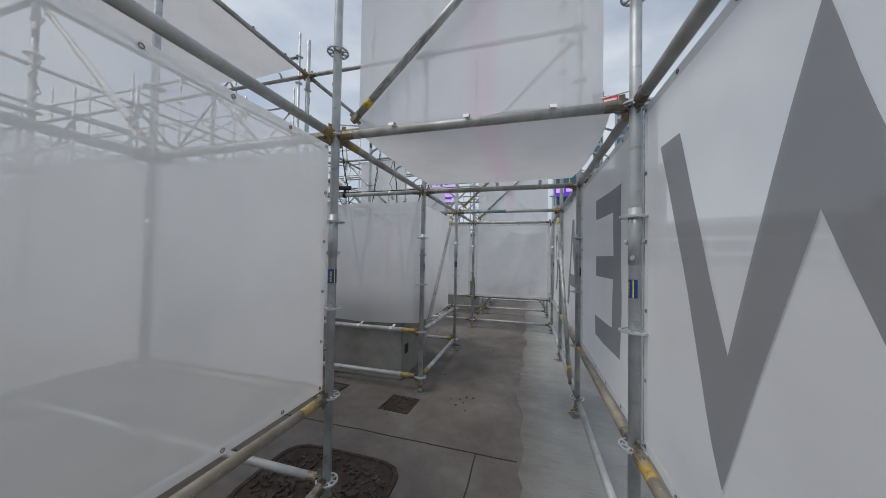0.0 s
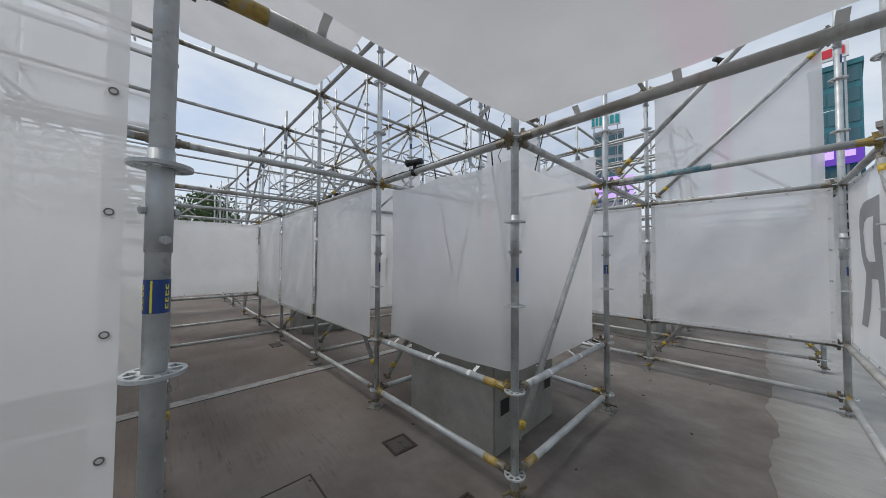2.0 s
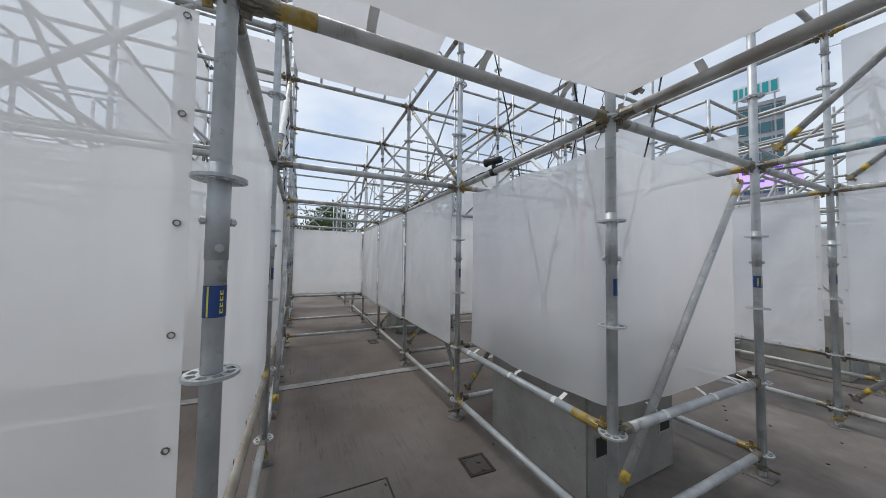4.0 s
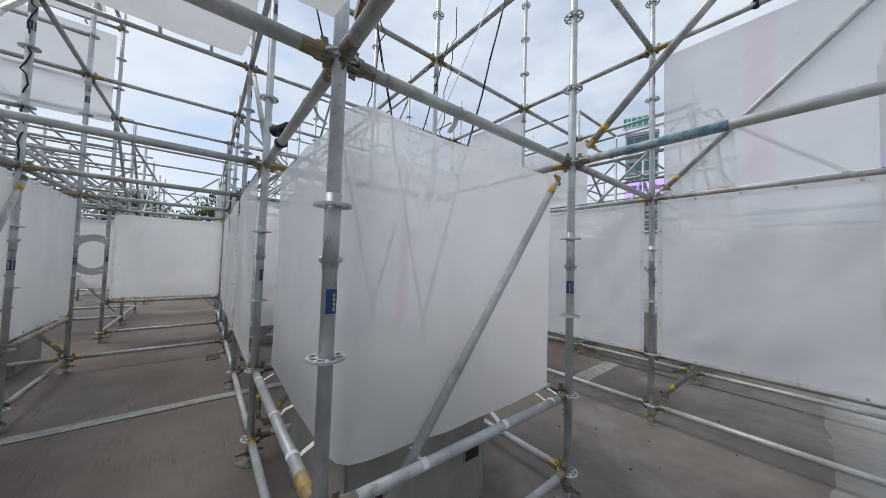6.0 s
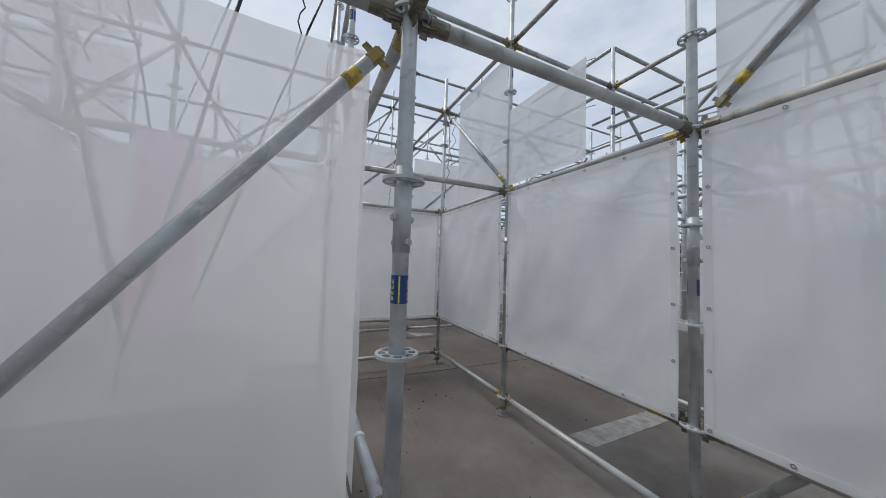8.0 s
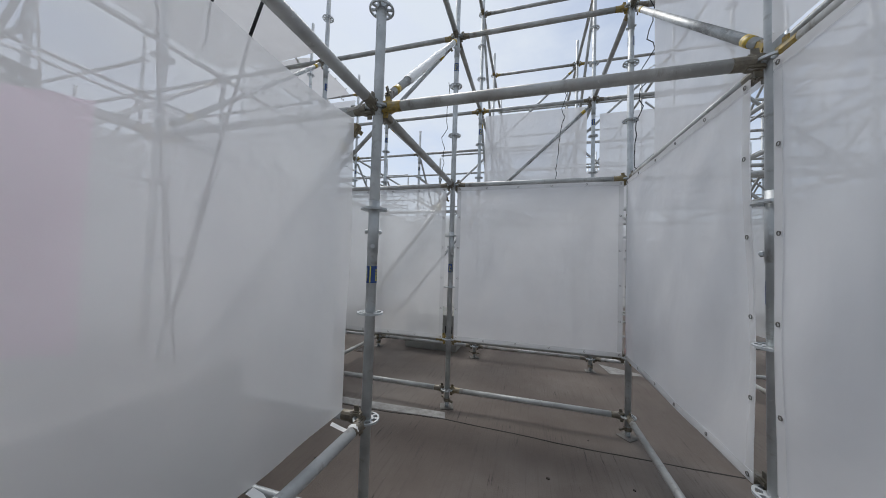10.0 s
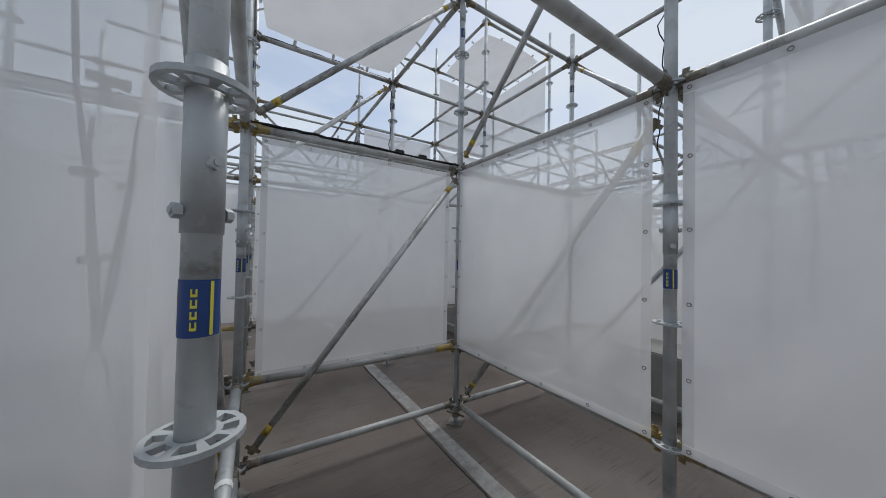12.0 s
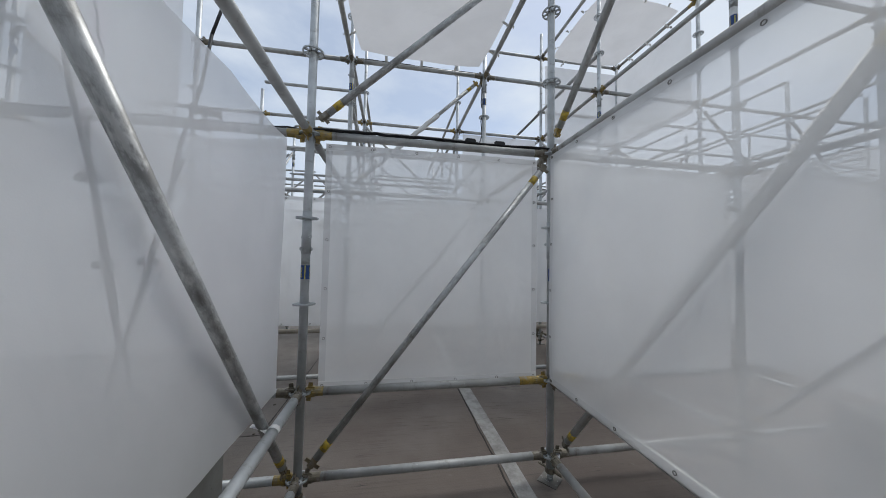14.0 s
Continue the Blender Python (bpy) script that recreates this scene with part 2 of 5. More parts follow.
_add.operation = "MULTIPLY_ADD"
_l.new(noise_node(M_FLOOR, 2.5, 5, 0.6), _add.inputs[0])
_add.inputs[1].default_value = 0.9
_l.new(_sep.outputs["X"], _add.inputs[2])
_span.inputs["From Min"].default_value, _span.inputs["From Max"].default_value = -1.15, -0.35
_l.new(_add.outputs[0], _span.inputs["Value"])
_c = mixed(M_FLOOR, _c, mixed(M_FLOOR, _grey, (0.075, 0.066, 0.058), mixed(M_FLOOR, _lines, (0, 0, 0), 0.65)), _span.outputs["Result"])
_c = mixed(M_FLOOR, _c, (0.27, 0.25, 0.225), ramp(M_FLOOR, noise_node(M_FLOOR, 26, 5, 0.7, (0.7, 1.6, 1)), (0.62, (0, 0, 0)), (0.74, (0.40, 0.40, 0.40))))
_l.new(_c, _p.inputs["Base Color"])
bump(M_FLOOR, mixed(M_FLOOR, mixed(M_FLOOR, _groove, _broom, 0.4), _fine, 0.5), 0.5, 0.007)

M_PALE = mat("pale_concrete", (0.33, 0.33, 0.32), 0.85)
_n, _l, _p = nodes_of(M_PALE)
_b2 = noise_node(M_PALE, 12, 4, 0.6, (0.3, 6, 1))
_c = ramp(M_PALE, noise_node(M_PALE, 1.3, 6, 0.65), (0.3, (0.23, 0.227, 0.215)), (0.7, (0.36, 0.36, 0.345)))
_c = mixed(M_PALE, _c, (0.16, 0.155, 0.145), ramp(M_PALE, _b2, (0.56, (0, 0, 0)), (0.74, (0.6, 0.6, 0.6))))
_geo, _sep, _add = _n.new("ShaderNodeNewGeometry"), _n.new("ShaderNodeSeparateXYZ"), _n.new("ShaderNodeMath")
_l.new(_geo.outputs["Position"], _sep.inputs[0])
_add.operation = "MULTIPLY_ADD"
_l.new(noise_node(M_PALE, 5, 6, 0.7, (0.6, 1.6, 1)), _add.inputs[0])
_add.inputs[1].default_value = 0.55
_l.new(_sep.outputs["X"], _add.inputs[2])
_span = _n.new("ShaderNodeMapRange")
_span.inputs["From Min"].default_value, _span.inputs["From Max"].default_value = 1.22, 1.62
_l.new(_add.outputs[0], _span.inputs["Value"])
_c = mixed(M_PALE, (0.172, 0.152, 0.134), _c, _span.outputs["Result"])
_l.new(_c, _p.inputs["Base Color"])
bump(M_PALE, _b2, 0.4, 0.005)
M_STRIP = mat("pale_mortar", (0.36, 0.35, 0.33), 0.9)
_n, _l, _p = nodes_of(M_STRIP)
_l.new(ramp(M_STRIP, noise_node(M_STRIP, 9, 6, 0.7), (0.3, (0.20, 0.19, 0.175)), (0.6, (0.38, 0.37, 0.35))), _p.inputs["Base Color"])
M_JOINT = mat("joint_dirt", (0.045, 0.04, 0.036), 0.95)
M_RUST = mat("rusty_iron", (0.09, 0.06, 0.045), 0.8, 0.2)
_n, _l, _p = nodes_of(M_RUST)
_l.new(ramp(M_RUST, noise_node(M_RUST, 22, 5, 0.7), (0.3, (0.022, 0.019, 0.017)), (0.6, (0.065, 0.045, 0.034)), (0.8, (0.16, 0.14, 0.125))), _p.inputs["Base Color"])
M_LID = mat("dark_lid", (0.07, 0.06, 0.055), 0.75)
M_RUBBLE = mat("rubble", (0.08, 0.07, 0.06), 0.9)
_n, _l, _p = nodes_of(M_RUBBLE)
_l.new(ramp(M_RUBBLE, noise_node(M_RUBBLE, 25, 3, 0.7), (0.3, (0.02, 0.018, 0.016)), (0.6, (0.075, 0.06, 0.048)), (0.8, (0.19, 0.175, 0.16))), _p.inputs["Base Color"])
_n, _l, _p = nodes_of(M_CONC)
_cb = noise_node(M_CONC, 2.2, 6, 0.65)
_l.new(mixed(M_CONC, ramp(M_CONC, _cb, (0.3, (0.20, 0.198, 0.180)), (0.7, (0.345, 0.34, 0.315))), (0.10, 0.10, 0.095), ramp(M_CONC, noise_node(M_CONC, 45, 3), (0.66, (0, 0, 0)), (0.72, (0.6, 0.6, 0.6)))), _p.inputs["Base Color"])
bump(M_CONC, _cb, 0.25, 0.01)
# Near-black for dark panes and for shade painted in the block pockets.
M_DARK = mat("dark_pane_and_pocket_shade", (0.02, 0.02, 0.02), 0.8)
M_GLASSY = mat("lamp_glass", (0.05, 0.05, 0.06), 0.08)
M_RED = mat("red_tape", (0.30, 0.03, 0.035), 0.5)
M_GREYWALL = mat("grey_cladding", (0.42, 0.44, 0.46), 0.6)
M_BROWNWALL = mat("brown_concrete", (0.26, 0.24, 0.22), 0.8)
M_TEALWALL = mat("teal_cladding", (0.04, 0.20, 0.24), 0.4)
M_TEALGLASS = mat("teal_glass", (0.06, 0.16, 0.19), 0.12)
M_BLUEGLASS = mat("blue_glass", (0.10, 0.19, 0.30), 0.12)
M_WHITEPANEL = mat("white_panel", (0.8, 0.8, 0.8), 0.5)
M_TURQ = mat("turquoise_letter", (0.02, 0.36, 0.38), 0.5)
M_SIGNRED = mat("red_panel", (0.65, 0.03, 0.05), 0.5)
M_LILAC = mat("lilac_screen", (0.4, 0.25, 0.6), 0.5)
M_VIOLET = mat("violet_screen", (0.10, 0.03, 0.35), 0.5)
for _m, _col, _st in ((M_LILAC, (0.62, 0.42, 0.95), 0.75), (M_VIOLET, (0.16, 0.06, 0.55), 0.4)):
    _m.node_tree.nodes["Principled BSDF"].inputs["Emission Color"].default_value = (*_col, 1)
    _m.node_tree.nodes["Principled BSDF"].inputs["Emission Strength"].default_value = _st
for _m in (M_GREYWALL, M_BROWNWALL):
    _n, _l, _p = nodes_of(_m)
    _b = tuple(_p.inputs["Base Color"].default_value)[:3]
    _l.new(ramp(_m, noise_node(_m, 0.4, 6, 0.7), (0.3, tuple(c * 0.75 for c in _b)), (0.7, tuple(c * 1.1 for c in _b))), _p.inputs["Base Color"])
M_BARK = mat("bark", (0.12, 0.09, 0.06), 0.9)
M_LEAF = mat("leaf", (0.06, 0.12, 0.03), 0.6)
_n, _l, _p = nodes_of(M_LEAF)
_l.new(ramp(M_LEAF, noise_node(M_LEAF, 3, 3), (0.3, (0.035, 0.075, 0.02)), (0.7, (0.10, 0.17, 0.045))), _p.inputs["Base Color"])
M_EYELET = mat("eyelet_metal", (0.17, 0.16, 0.15), 0.4, 0.6)


# ---- builders ----
def mesh_of(name, bm, material, smooth=True):
    me = bpy.data.meshes.new(name)
    bm.to_mesh(me)
    bm.free()
    me.materials.append(material)
    if smooth:
        for f in me.polygons:
            f.use_smooth = True
    return me


def part(name, bm, material, parent, label="", smooth=True):
    me = bm if isinstance(bm, bpy.types.Mesh) else mesh_of(name, bm, material, smooth)
    ob = new(name, me)
    ob.parent = parent
    if label:
        tagged(ob, label)
    return ob


def add_box(bm, x0, x1, y0, y1, z0, z1, m=None, bevel=0.0):
    r = bmesh.ops.create_cube(bm, size=1)
    vs = r["verts"]
    bmesh.ops.transform(bm, verts=vs, matrix=Matrix.Translation(((x0 + x1) / 2, (y0 + y1) / 2, (z0 + z1) / 2)) @ Matrix.Diagonal((x1 - x0, y1 - y0, z1 - z0, 1)))
    if bevel:
        es = list({e for v in vs for e in v.link_edges})
        g = bmesh.ops.bevel(bm, geom=es, offset=bevel, segments=2, affect='EDGES')
        vs = list({v for f in g["faces"] for v in f.verts} | {v for v in vs if v.is_valid})
    if m is not None:
        bmesh.ops.transform(bm, verts=vs, matrix=m)
    return vs


def add_tube(bm, p0, p1, r, seg=12, r2=None):
    p0, p1 = Vector(p0), Vector(p1)
    d = p1 - p0
    m = Matrix.Translation((p0 + p1) / 2) @ d.to_track_quat("Z", "Y").to_matrix().to_4x4()
    return bmesh.ops.create_cone(bm, cap_ends=True, segments=seg, radius1=r, radius2=r if r2 is None else r2, depth=d.length, matrix=m)["verts"]


BAY = 1.543
TUBE = 0.0242
LEVELS = [0.22, 0.7, 1.2, 1.7, 2.2, 2.7, 3.2, 3.7, 4.2, 4.7, 5.2, 5.7]


def rosette_mesh():
    """A flat ring plate with eight wedge holes."""
    bm = bmesh.new()
    n, R, t = 8, 0.062, 0.0045
    rings = (0.0245, 0.033, 0.053, R)
    def ring_row(r, z):
        return [bm.verts.new((r * math.cos(a), r * math.sin(a), z)) for a in [2 * math.pi * k / (n * 3) for k in range(n * 3)]]
    lo, hi = [ring_row(r, -t) for r in rings], [ring_row(r, t) for r in rings]
    N = n * 3
    for k in range(N):
        q = (k + 1) % N
        for i in range(3):
            hole = i == 1 and k % 3 != 0
            if not hole:
                bm.faces.new((hi[i][k], hi[i + 1][k], hi[i + 1][q], hi[i][q]))
                bm.faces.new((lo[i][q], lo[i + 1][q], lo[i + 1][k], lo[i][k]))
            else:
                bm.faces.new((hi[1][k], hi[1][q], lo[1][q], lo[1][k]))
                bm.faces.new((lo[2][k], lo[2][q], hi[2][q], hi[2][k]))
                if k % 3 == 1:
                    bm.faces.new((hi[1][k], lo[1][k], lo[2][k], hi[2][k]))
                if k % 3 == 2:
                    bm.faces.new((hi[1][q], hi[2][q], lo[2][q], lo[1][q]))
        bm.faces.new((hi[3][k], lo[3][k], lo[3][q], hi[3][q]))
    bmesh.ops.recalc_face_normals(bm, faces=bm.faces)
    return mesh_of("rosette", bm, M_STEEL, False)


ME_ROSETTE = rosette_mesh()


def wedge_head_mesh():
    """A cast ledger head with its wedge; local x points from the post along the ledger."""
    bm = bmesh.new()
    add_tube(bm, (0.060, 0, 0), (0.125, 0, 0), 0.0262, 12, 0.0250)
    add_box(bm, 0.026, 0.080, -0.017, 0.017, 0.007, 0.029, bevel=0.006)
    add_box(bm, 0.026, 0.080, -0.017, 0.017, -0.029, -0.007, bevel=0.006)
    add_box(bm, 0.060, 0.086, -0.019, 0.019, -0.027, 0.027, bevel=0.006)
    add_box(bm, 0.036, 0.060, -0.003, 0.003, -0.046, 0.058, m=pose(0, 0, 0, 0, 6, 0))
    return mesh_of("wedge_head", bm, M_BRASS, False)


ME_HEAD = wedge_head_mesh()


def brace_head_mesh():
    bm = bmesh.new()
    add_box(bm, 0.02, 0.10, -0.015, 0.015, -0.019, 0.019, bevel=0.006)
    add_box(bm, 0.036, 0.056, -0.0035, 0.0035, -0.045, 0.045)
    return mesh_of("brace_head", bm, M_BRASS, False)


ME_BHEAD = brace_head_mesh()
ME_CACHE = {}


def tube_mesh(name, length, r, material, seg=14):
    key = (name, round(length, 4), r, material.name, seg)
    if key not in ME_CACHE:
        bm = bmesh.new()
        add_tube(bm, (0, 0, 0), (length, 0, 0), r, seg)
        ME_CACHE[key] = mesh_of(name, bm, material)
    return ME_CACHE[key]


def along(p, q):
    """A pose at p whose x axis points at q, z as far up as can be."""
    p, q = Vector(p), Vector(q)
    x = (q - p).normalized()
    up = Vector((0, 0, 1)) if abs(x.z) < 0.95 else Vector((0, 1, 0))
    y = up.cross(x).normalized()
    z = x.cross(y)
    return Matrix(((x.x, y.x, z.x, p.x), (x.y, y.y, z.y, p.y), (x.z, y.z, z.z, p.z), (0, 0, 0, 1)))


def ledger(p, q, label="weathered galvanised steel ledger wedged between two posts", heads=True, material=None, group="scaffold ledgers", ends=()):
    L = (Vector(q) - Vector(p)).length
    e = new("ledger")
    e.matrix_world = along(p, q)
    tagged(e, label, "scaffold tube", group)
    t = part("tube", tube_mesh("tube", L - 0.15, TUBE, material or M_LEDGER), None, e)
    t.matrix_basis = Matrix.Translation((0.075, 0, 0))
    for x0 in ends:
        b = part("paint_band", tube_mesh("paint_band", 0.12, TUBE + 0.0007, M_YSTAIN), None, e, "worn yellow paint")
        b.matrix_basis = Matrix.Translation((0.10 if x0 == 0 else L - 0.22, 0, 0))
    if heads:
        part("wedge_head", ME_HEAD, None, e, "yellow passivated wedge head")
        h = part("wedge_head", ME_HEAD, None, e, "yellow passivated wedge head")
        h.matrix_basis = pose(L, 0, 0, 0, 0, 180)
    return e


def brace(p, q, label="galvanised diagonal brace with yellow painted ends", heads=True, side=(0, 0, 0), tape=True):
    p, q = Vector(p) + Vector(side), Vector(q) + Vector(side)
    L = (q - p).length
    e = new("diagonal_brace")
    e.matrix_world = along(p, q)
    tagged(e, label, "scaffold brace", "diagonal braces")
    t = part("tube", tube_mesh("tube", L - 0.16, 0.0212, M_BRACE), None, e)
    t.matrix_basis = Matrix.Translation((0.08, 0, 0))
    if heads:
        for xx, turn in ((0, 0), (L, 180)):
            h = part("brace_head", ME_BHEAD, None, e, "yellow passivated wedge head")
            h.matrix_basis = pose(xx, 0, 0, 0, 0, turn)
    if tape:
        for xx in (0.13, L - 0.19):
            h = part("paint_band", tube_mesh("paint_band", 0.055, 0.0222, M_YTAPE), None, e, "yellow paint band")
            h.matrix_basis = Matrix.Translation((xx, 0, 0))
    return e


def base_mesh():
    bm = bmesh.new()
    add_box(bm, -0.062, 0.062, -0.062, 0.062, 0, 0.006, bevel=0.0015)
    return mesh_of("base_plate", bm, M_PLATE, False)


def jack_mesh():
    bm = bmesh.new()
    add_tube(bm, (0, 0, 0.006), (0, 0, 0.16), 0.0185, 12)
    for k in range(8):
        add_tube(bm, (0, 0, 0.02 + k * 0.012), (0, 0, 0.026 + k * 0.012), 0.0205, 12)
    return mesh_of("jack_screw", bm, M_STEEL)


def nut_mesh():
    bm = bmesh.new()
    add_tube(bm, (0, 0, 0.10), (0, 0, 0.13), 0.032, 12)
    add_box(bm, -0.085, 0.085, -0.008, 0.008, 0.108, 0.124, bevel=0.003)
    return mesh_of("jack_nut", bm, M_BRASS, False)


ME_BASE, ME_JACK, ME_NUT = base_mesh(), jack_mesh(), nut_mesh()


def bolt_mesh():
    bm = bmesh.new()
    add_tube(bm, (-0.040, 0, 0), (0.040, 0, 0), 0.0055, 8)
    add_tube(bm, (0.027, 0, 0), (0.037, 0, 0), 0.011, 6)
    add_tube(bm, (-0.037, 0, 0), (-0.028, 0, 0), 0.011, 6)
    return mesh_of("bolt", bm, M_STEEL, False)


ME_BOLT = bolt_mesh()


def sleeve_mesh():
    bm = bmesh.new()
    add_tube(bm, (0, 0, 0), (0, 0, 0.25), 0.0262, 18)
    return mesh_of("sleeve", bm, M_STEEL)


ME_SLEEVE = sleeve_mesh()


def sticker_mesh():
    """A label wrapped two thirds round the tube."""
    bm = bmesh.new()
    n, r = 18, TUBE + 0.0008
    lo, hi = [], []
    for k in range(n + 1):
        a = radians(-130 + 260 * k / n)
        lo.append(bm.verts.new((r * math.cos(a), r * math.sin(a), 0)))
        hi.append(bm.verts.new((r * math.cos(a), r * math.sin(a), 0.08)))
    for k in range(n):
        bm.faces.new((lo[k], lo[k + 1], hi[k + 1], hi[k]))
    return mesh_of("sticker", bm, M_BLUE)


ME_STICKER = sticker_mesh()


def print_mesh():
    """Yellow edge bands and plain bars in place of the maker's lettering."""
    bm = bmesh.new()
    r = TUBE + 0.0016

    def patch(a0, a1, z0, z1):
        lo = [bm.verts.new((r * math.cos(radians(a0 + (a1 - a0) * k / 3)), r * math.sin(radians(a0 + (a1 - a0) * k / 3)), z0)) for k in range(4)]
        hi = [bm.verts.new((v.co.x, v.co.y, z1)) for v in lo]
        for k in range(3):
            bm.faces.new((lo[k], lo[k + 1], hi[k + 1], hi[k]))

    for c in (-70, 45):
        for k, h in enumerate((0.012, 0.011, 0.012, 0.011)):
            z = 0.010 + k * 0.0155
            patch(c - 9, c + 9, z, z + 0.004)
            patch(c - 9, c - 4, z + 0.004, z + h)
            patch(c + 4, c + 9, z + 0.004, z + h)
        patch(c + 42, c + 52, 0.002, 0.078)
    return mesh_of("print", bm, M_YEL)


ME_PRINT = print_mesh()


def post_at(x, y, top=5.6, turn=0.0, detail=True):
    e = new("scaffold_post")
    e.matrix_world = pose(x, y, 0)
    tagged(e, "galvanised steel scaffold post with ring plates and base jack", "scaffold post", "scaffold posts")
    t = part("tube", tube_mesh("post_tube", top - 0.12, TUBE, M_STEEL, 18), None, e)
    t.matrix_basis = pose(0, 0, 0.12, 0, -90, 0)
    for z in LEVELS:
        if z < top - 0.05:
            part("rosette", ME_ROSETTE, None, e).matrix_basis = pose(0, 0, z, 0, 0, turn)
    part("base_plate", ME_BASE, None, e).matrix_basis = pose(0, 0, 0.0552, 0, 0, turn)
    part("jack_screw", ME_JACK, None, e).matrix_basis = pose(0, 0, 0.0552)
    part("jack_nut", ME_NUT, None, e, "yellow passivated jack nut").matrix_basis = pose(0, 0, 0.01, 0, 0, turn * 3)
    for z0 in (1.47, 3.47):
        if z0 + 0.3 < top and detail:
            part("sleeve", ME_SLEEVE, None, e).matrix_basis = pose(0, 0, z0 + 0.02)
            part("bolt", ME_BOLT, None, e).matrix_basis = pose(0, 0, z0 + 0.05, 0, 0, turn + 20)
            part("bolt", ME_BOLT, None, e).matrix_basis = pose(0, 0, z0 + 0.12, 0, 0, turn + 110)
            st = part("sticker", ME_STICKER, None, e, "blue maker's sticker with yellow print")
            st.matrix_basis = pose(0, 0, z0 - 0.125, 0, 0, turn * 4)
            part("print", ME_PRINT, None, st, "yellow printed bars")
    return e


def G(i, j, z=0.0):
    return Vector((i * BAY, j * BAY, z))


WAVES = {}


def sheet_wave(x, z, banner):
    """How far the cloth of a banner stands off its plane."""
    L, z0, z1, seed, slack = WAVES[banner.name]
    u, v = x / L, (z - z0) / (z1 - z0)
    w = noise.noise(Vector((u * 2.2, v * 1.6, seed))) * slack * 1.4 + noise.noise(Vector((u * 6 + v * 3, v * 2, seed + 9))) * slack * 0.45
    for cu, cv, s in ((0, 1, 1.0), (1, 1, -0.8), (0, 0, 0.7), (1, 0, 1.0)):
        du, dv = abs(u - cu), abs(v - cv)
        r = math.hypot(du, dv)
        a = math.atan2(dv, du + 1e-6)
        w += s * slack * 0.8 * math.exp(-r * 2.2) * r * math.sin(a * 9 + seed)
    return w * min(1, 5 * min(u, 1 - u) + 0.2) * min(1, 5 * min(v, 1 - v) + 0.25)


def eyelet_mesh():
    bm = bmesh.new()
    n = 12
    rows = []
    for r, y in ((0.0058, 0.0), (0.0058, 0.0022), (0.0086, 0.0022), (0.0086, 0.0)):
        rows.append([bm.verts.new((r * math.cos(2 * math.pi * k / n), y, r * math.sin(2 * math.pi * k / n))) for k in range(n)])
    for i in range(4):
        for k in range(n):
            bm.faces.new((rows[i][k], rows[i][(k + 1) % n], rows[(i + 1) % 4][(k + 1) % n], rows[(i + 1) % 4][k]))
    bmesh.ops.recalc_face_normals(bm, faces=bm.faces)
    return mesh_of("eyelet", bm, M_EYELET, False)


ME_EYELET = eyelet_mesh()


def sheet(p, q, z0, z1, off=0.0, inset=0.06, label="white mesh fabric banner laced to scaffold tubes", slack=0.016, eyelets=True, material=None, name="fabric_banner"):
    """A hanging mesh sheet between posts p and q; off: metres to the left of the way p to q."""
    p, q = Vector(p), Vector(q)
    d = (q - p)
    L = d.length - 2 * inset
    e = new(name)
    d.normalize()
    o = p + d * inset + Vector((-d.y, d.x, 0)) * off
    e.matrix_world = Matrix.Translation((o.x, o.y, 0)) @ pose(0, 0, 0, 0, 0, math.degrees(math.atan2(d.y, d.x)))
    tagged(e, label, "banner", "fabric banners")
    WAVES[e.name] = (L, z0, z1, p.x * 3.1 + p.y * 7.7 + q.x * 1.3 + z0, slack)

    def strip(xs, zs, lift):
        bm = bmesh.new()
        grid = [[bm.verts.new((x, sheet_wave(x, z, e) + lift, z)) for z in zs] for x in xs]
        for a in range(len(xs) - 1):
            for c in range(len(zs) - 1):
                bm.faces.new((grid[a][c], grid[a + 1][c], grid[a + 1][c + 1], grid[a][c + 1]))
        return bm

    n = 34
    part("fabric", strip([L * k / n for k in range(n + 1)], [z0 + (z1 - z0) * k / n for k in range(n + 1)], 0), material or M_SHEET, e)
    if eyelets:
        hem = 0.038
        full_x, full_z = [L * k / n for k in range(n + 1)], [z0 + (z1 - z0) * k / n for k in range(n + 1)]
        for xs, zs in ((full_x, [z0, z0 + hem]), (full_x, [z1 - hem, z1]), ([0, hem], full_z[1:-1]), ([L - hem, L], full_z[1:-1])):
            part("hem", strip(xs, zs, 0.003), M_HEM, e, "doubled white hem")
        spots = [(hem * 0.6, z0 + (z1 - z0) * k / 5 + (0.02 if k == 0 else -0.02 if k == 5 else 0)) for k in range(6)]
        spots += [(L - x, z) for x, z in spots] + [(L * k / 5, z) for k in range(1, 5) for z in (z0 + 0.02, z1 - 0.02)]
        for x, z in spots:
            for s in (1, -1):
                if s == 1 or off == 0:
                    part("eyelet", ME_EYELET, None, e, "metal eyelet").matrix_basis = pose(x, sheet_wave(x, z, e) + (0.0045 if s == 1 else -0.0015), z, 0, 0, 0 if s == 1 else 180)
    return e


# ---- ground ----
GZ = 0.055


def ground():
    bm = bmesh.new()
    bmesh.ops.create_grid(bm, x_segments=2, y_segments=2, size=600)
    ob = new("ground", mesh_of("ground", bm, M_FLOOR))
    ob.location = (0, 0, GZ)
    tagged(ob, "worn brown-grey brushed concrete ground", "ground", kind="structure")


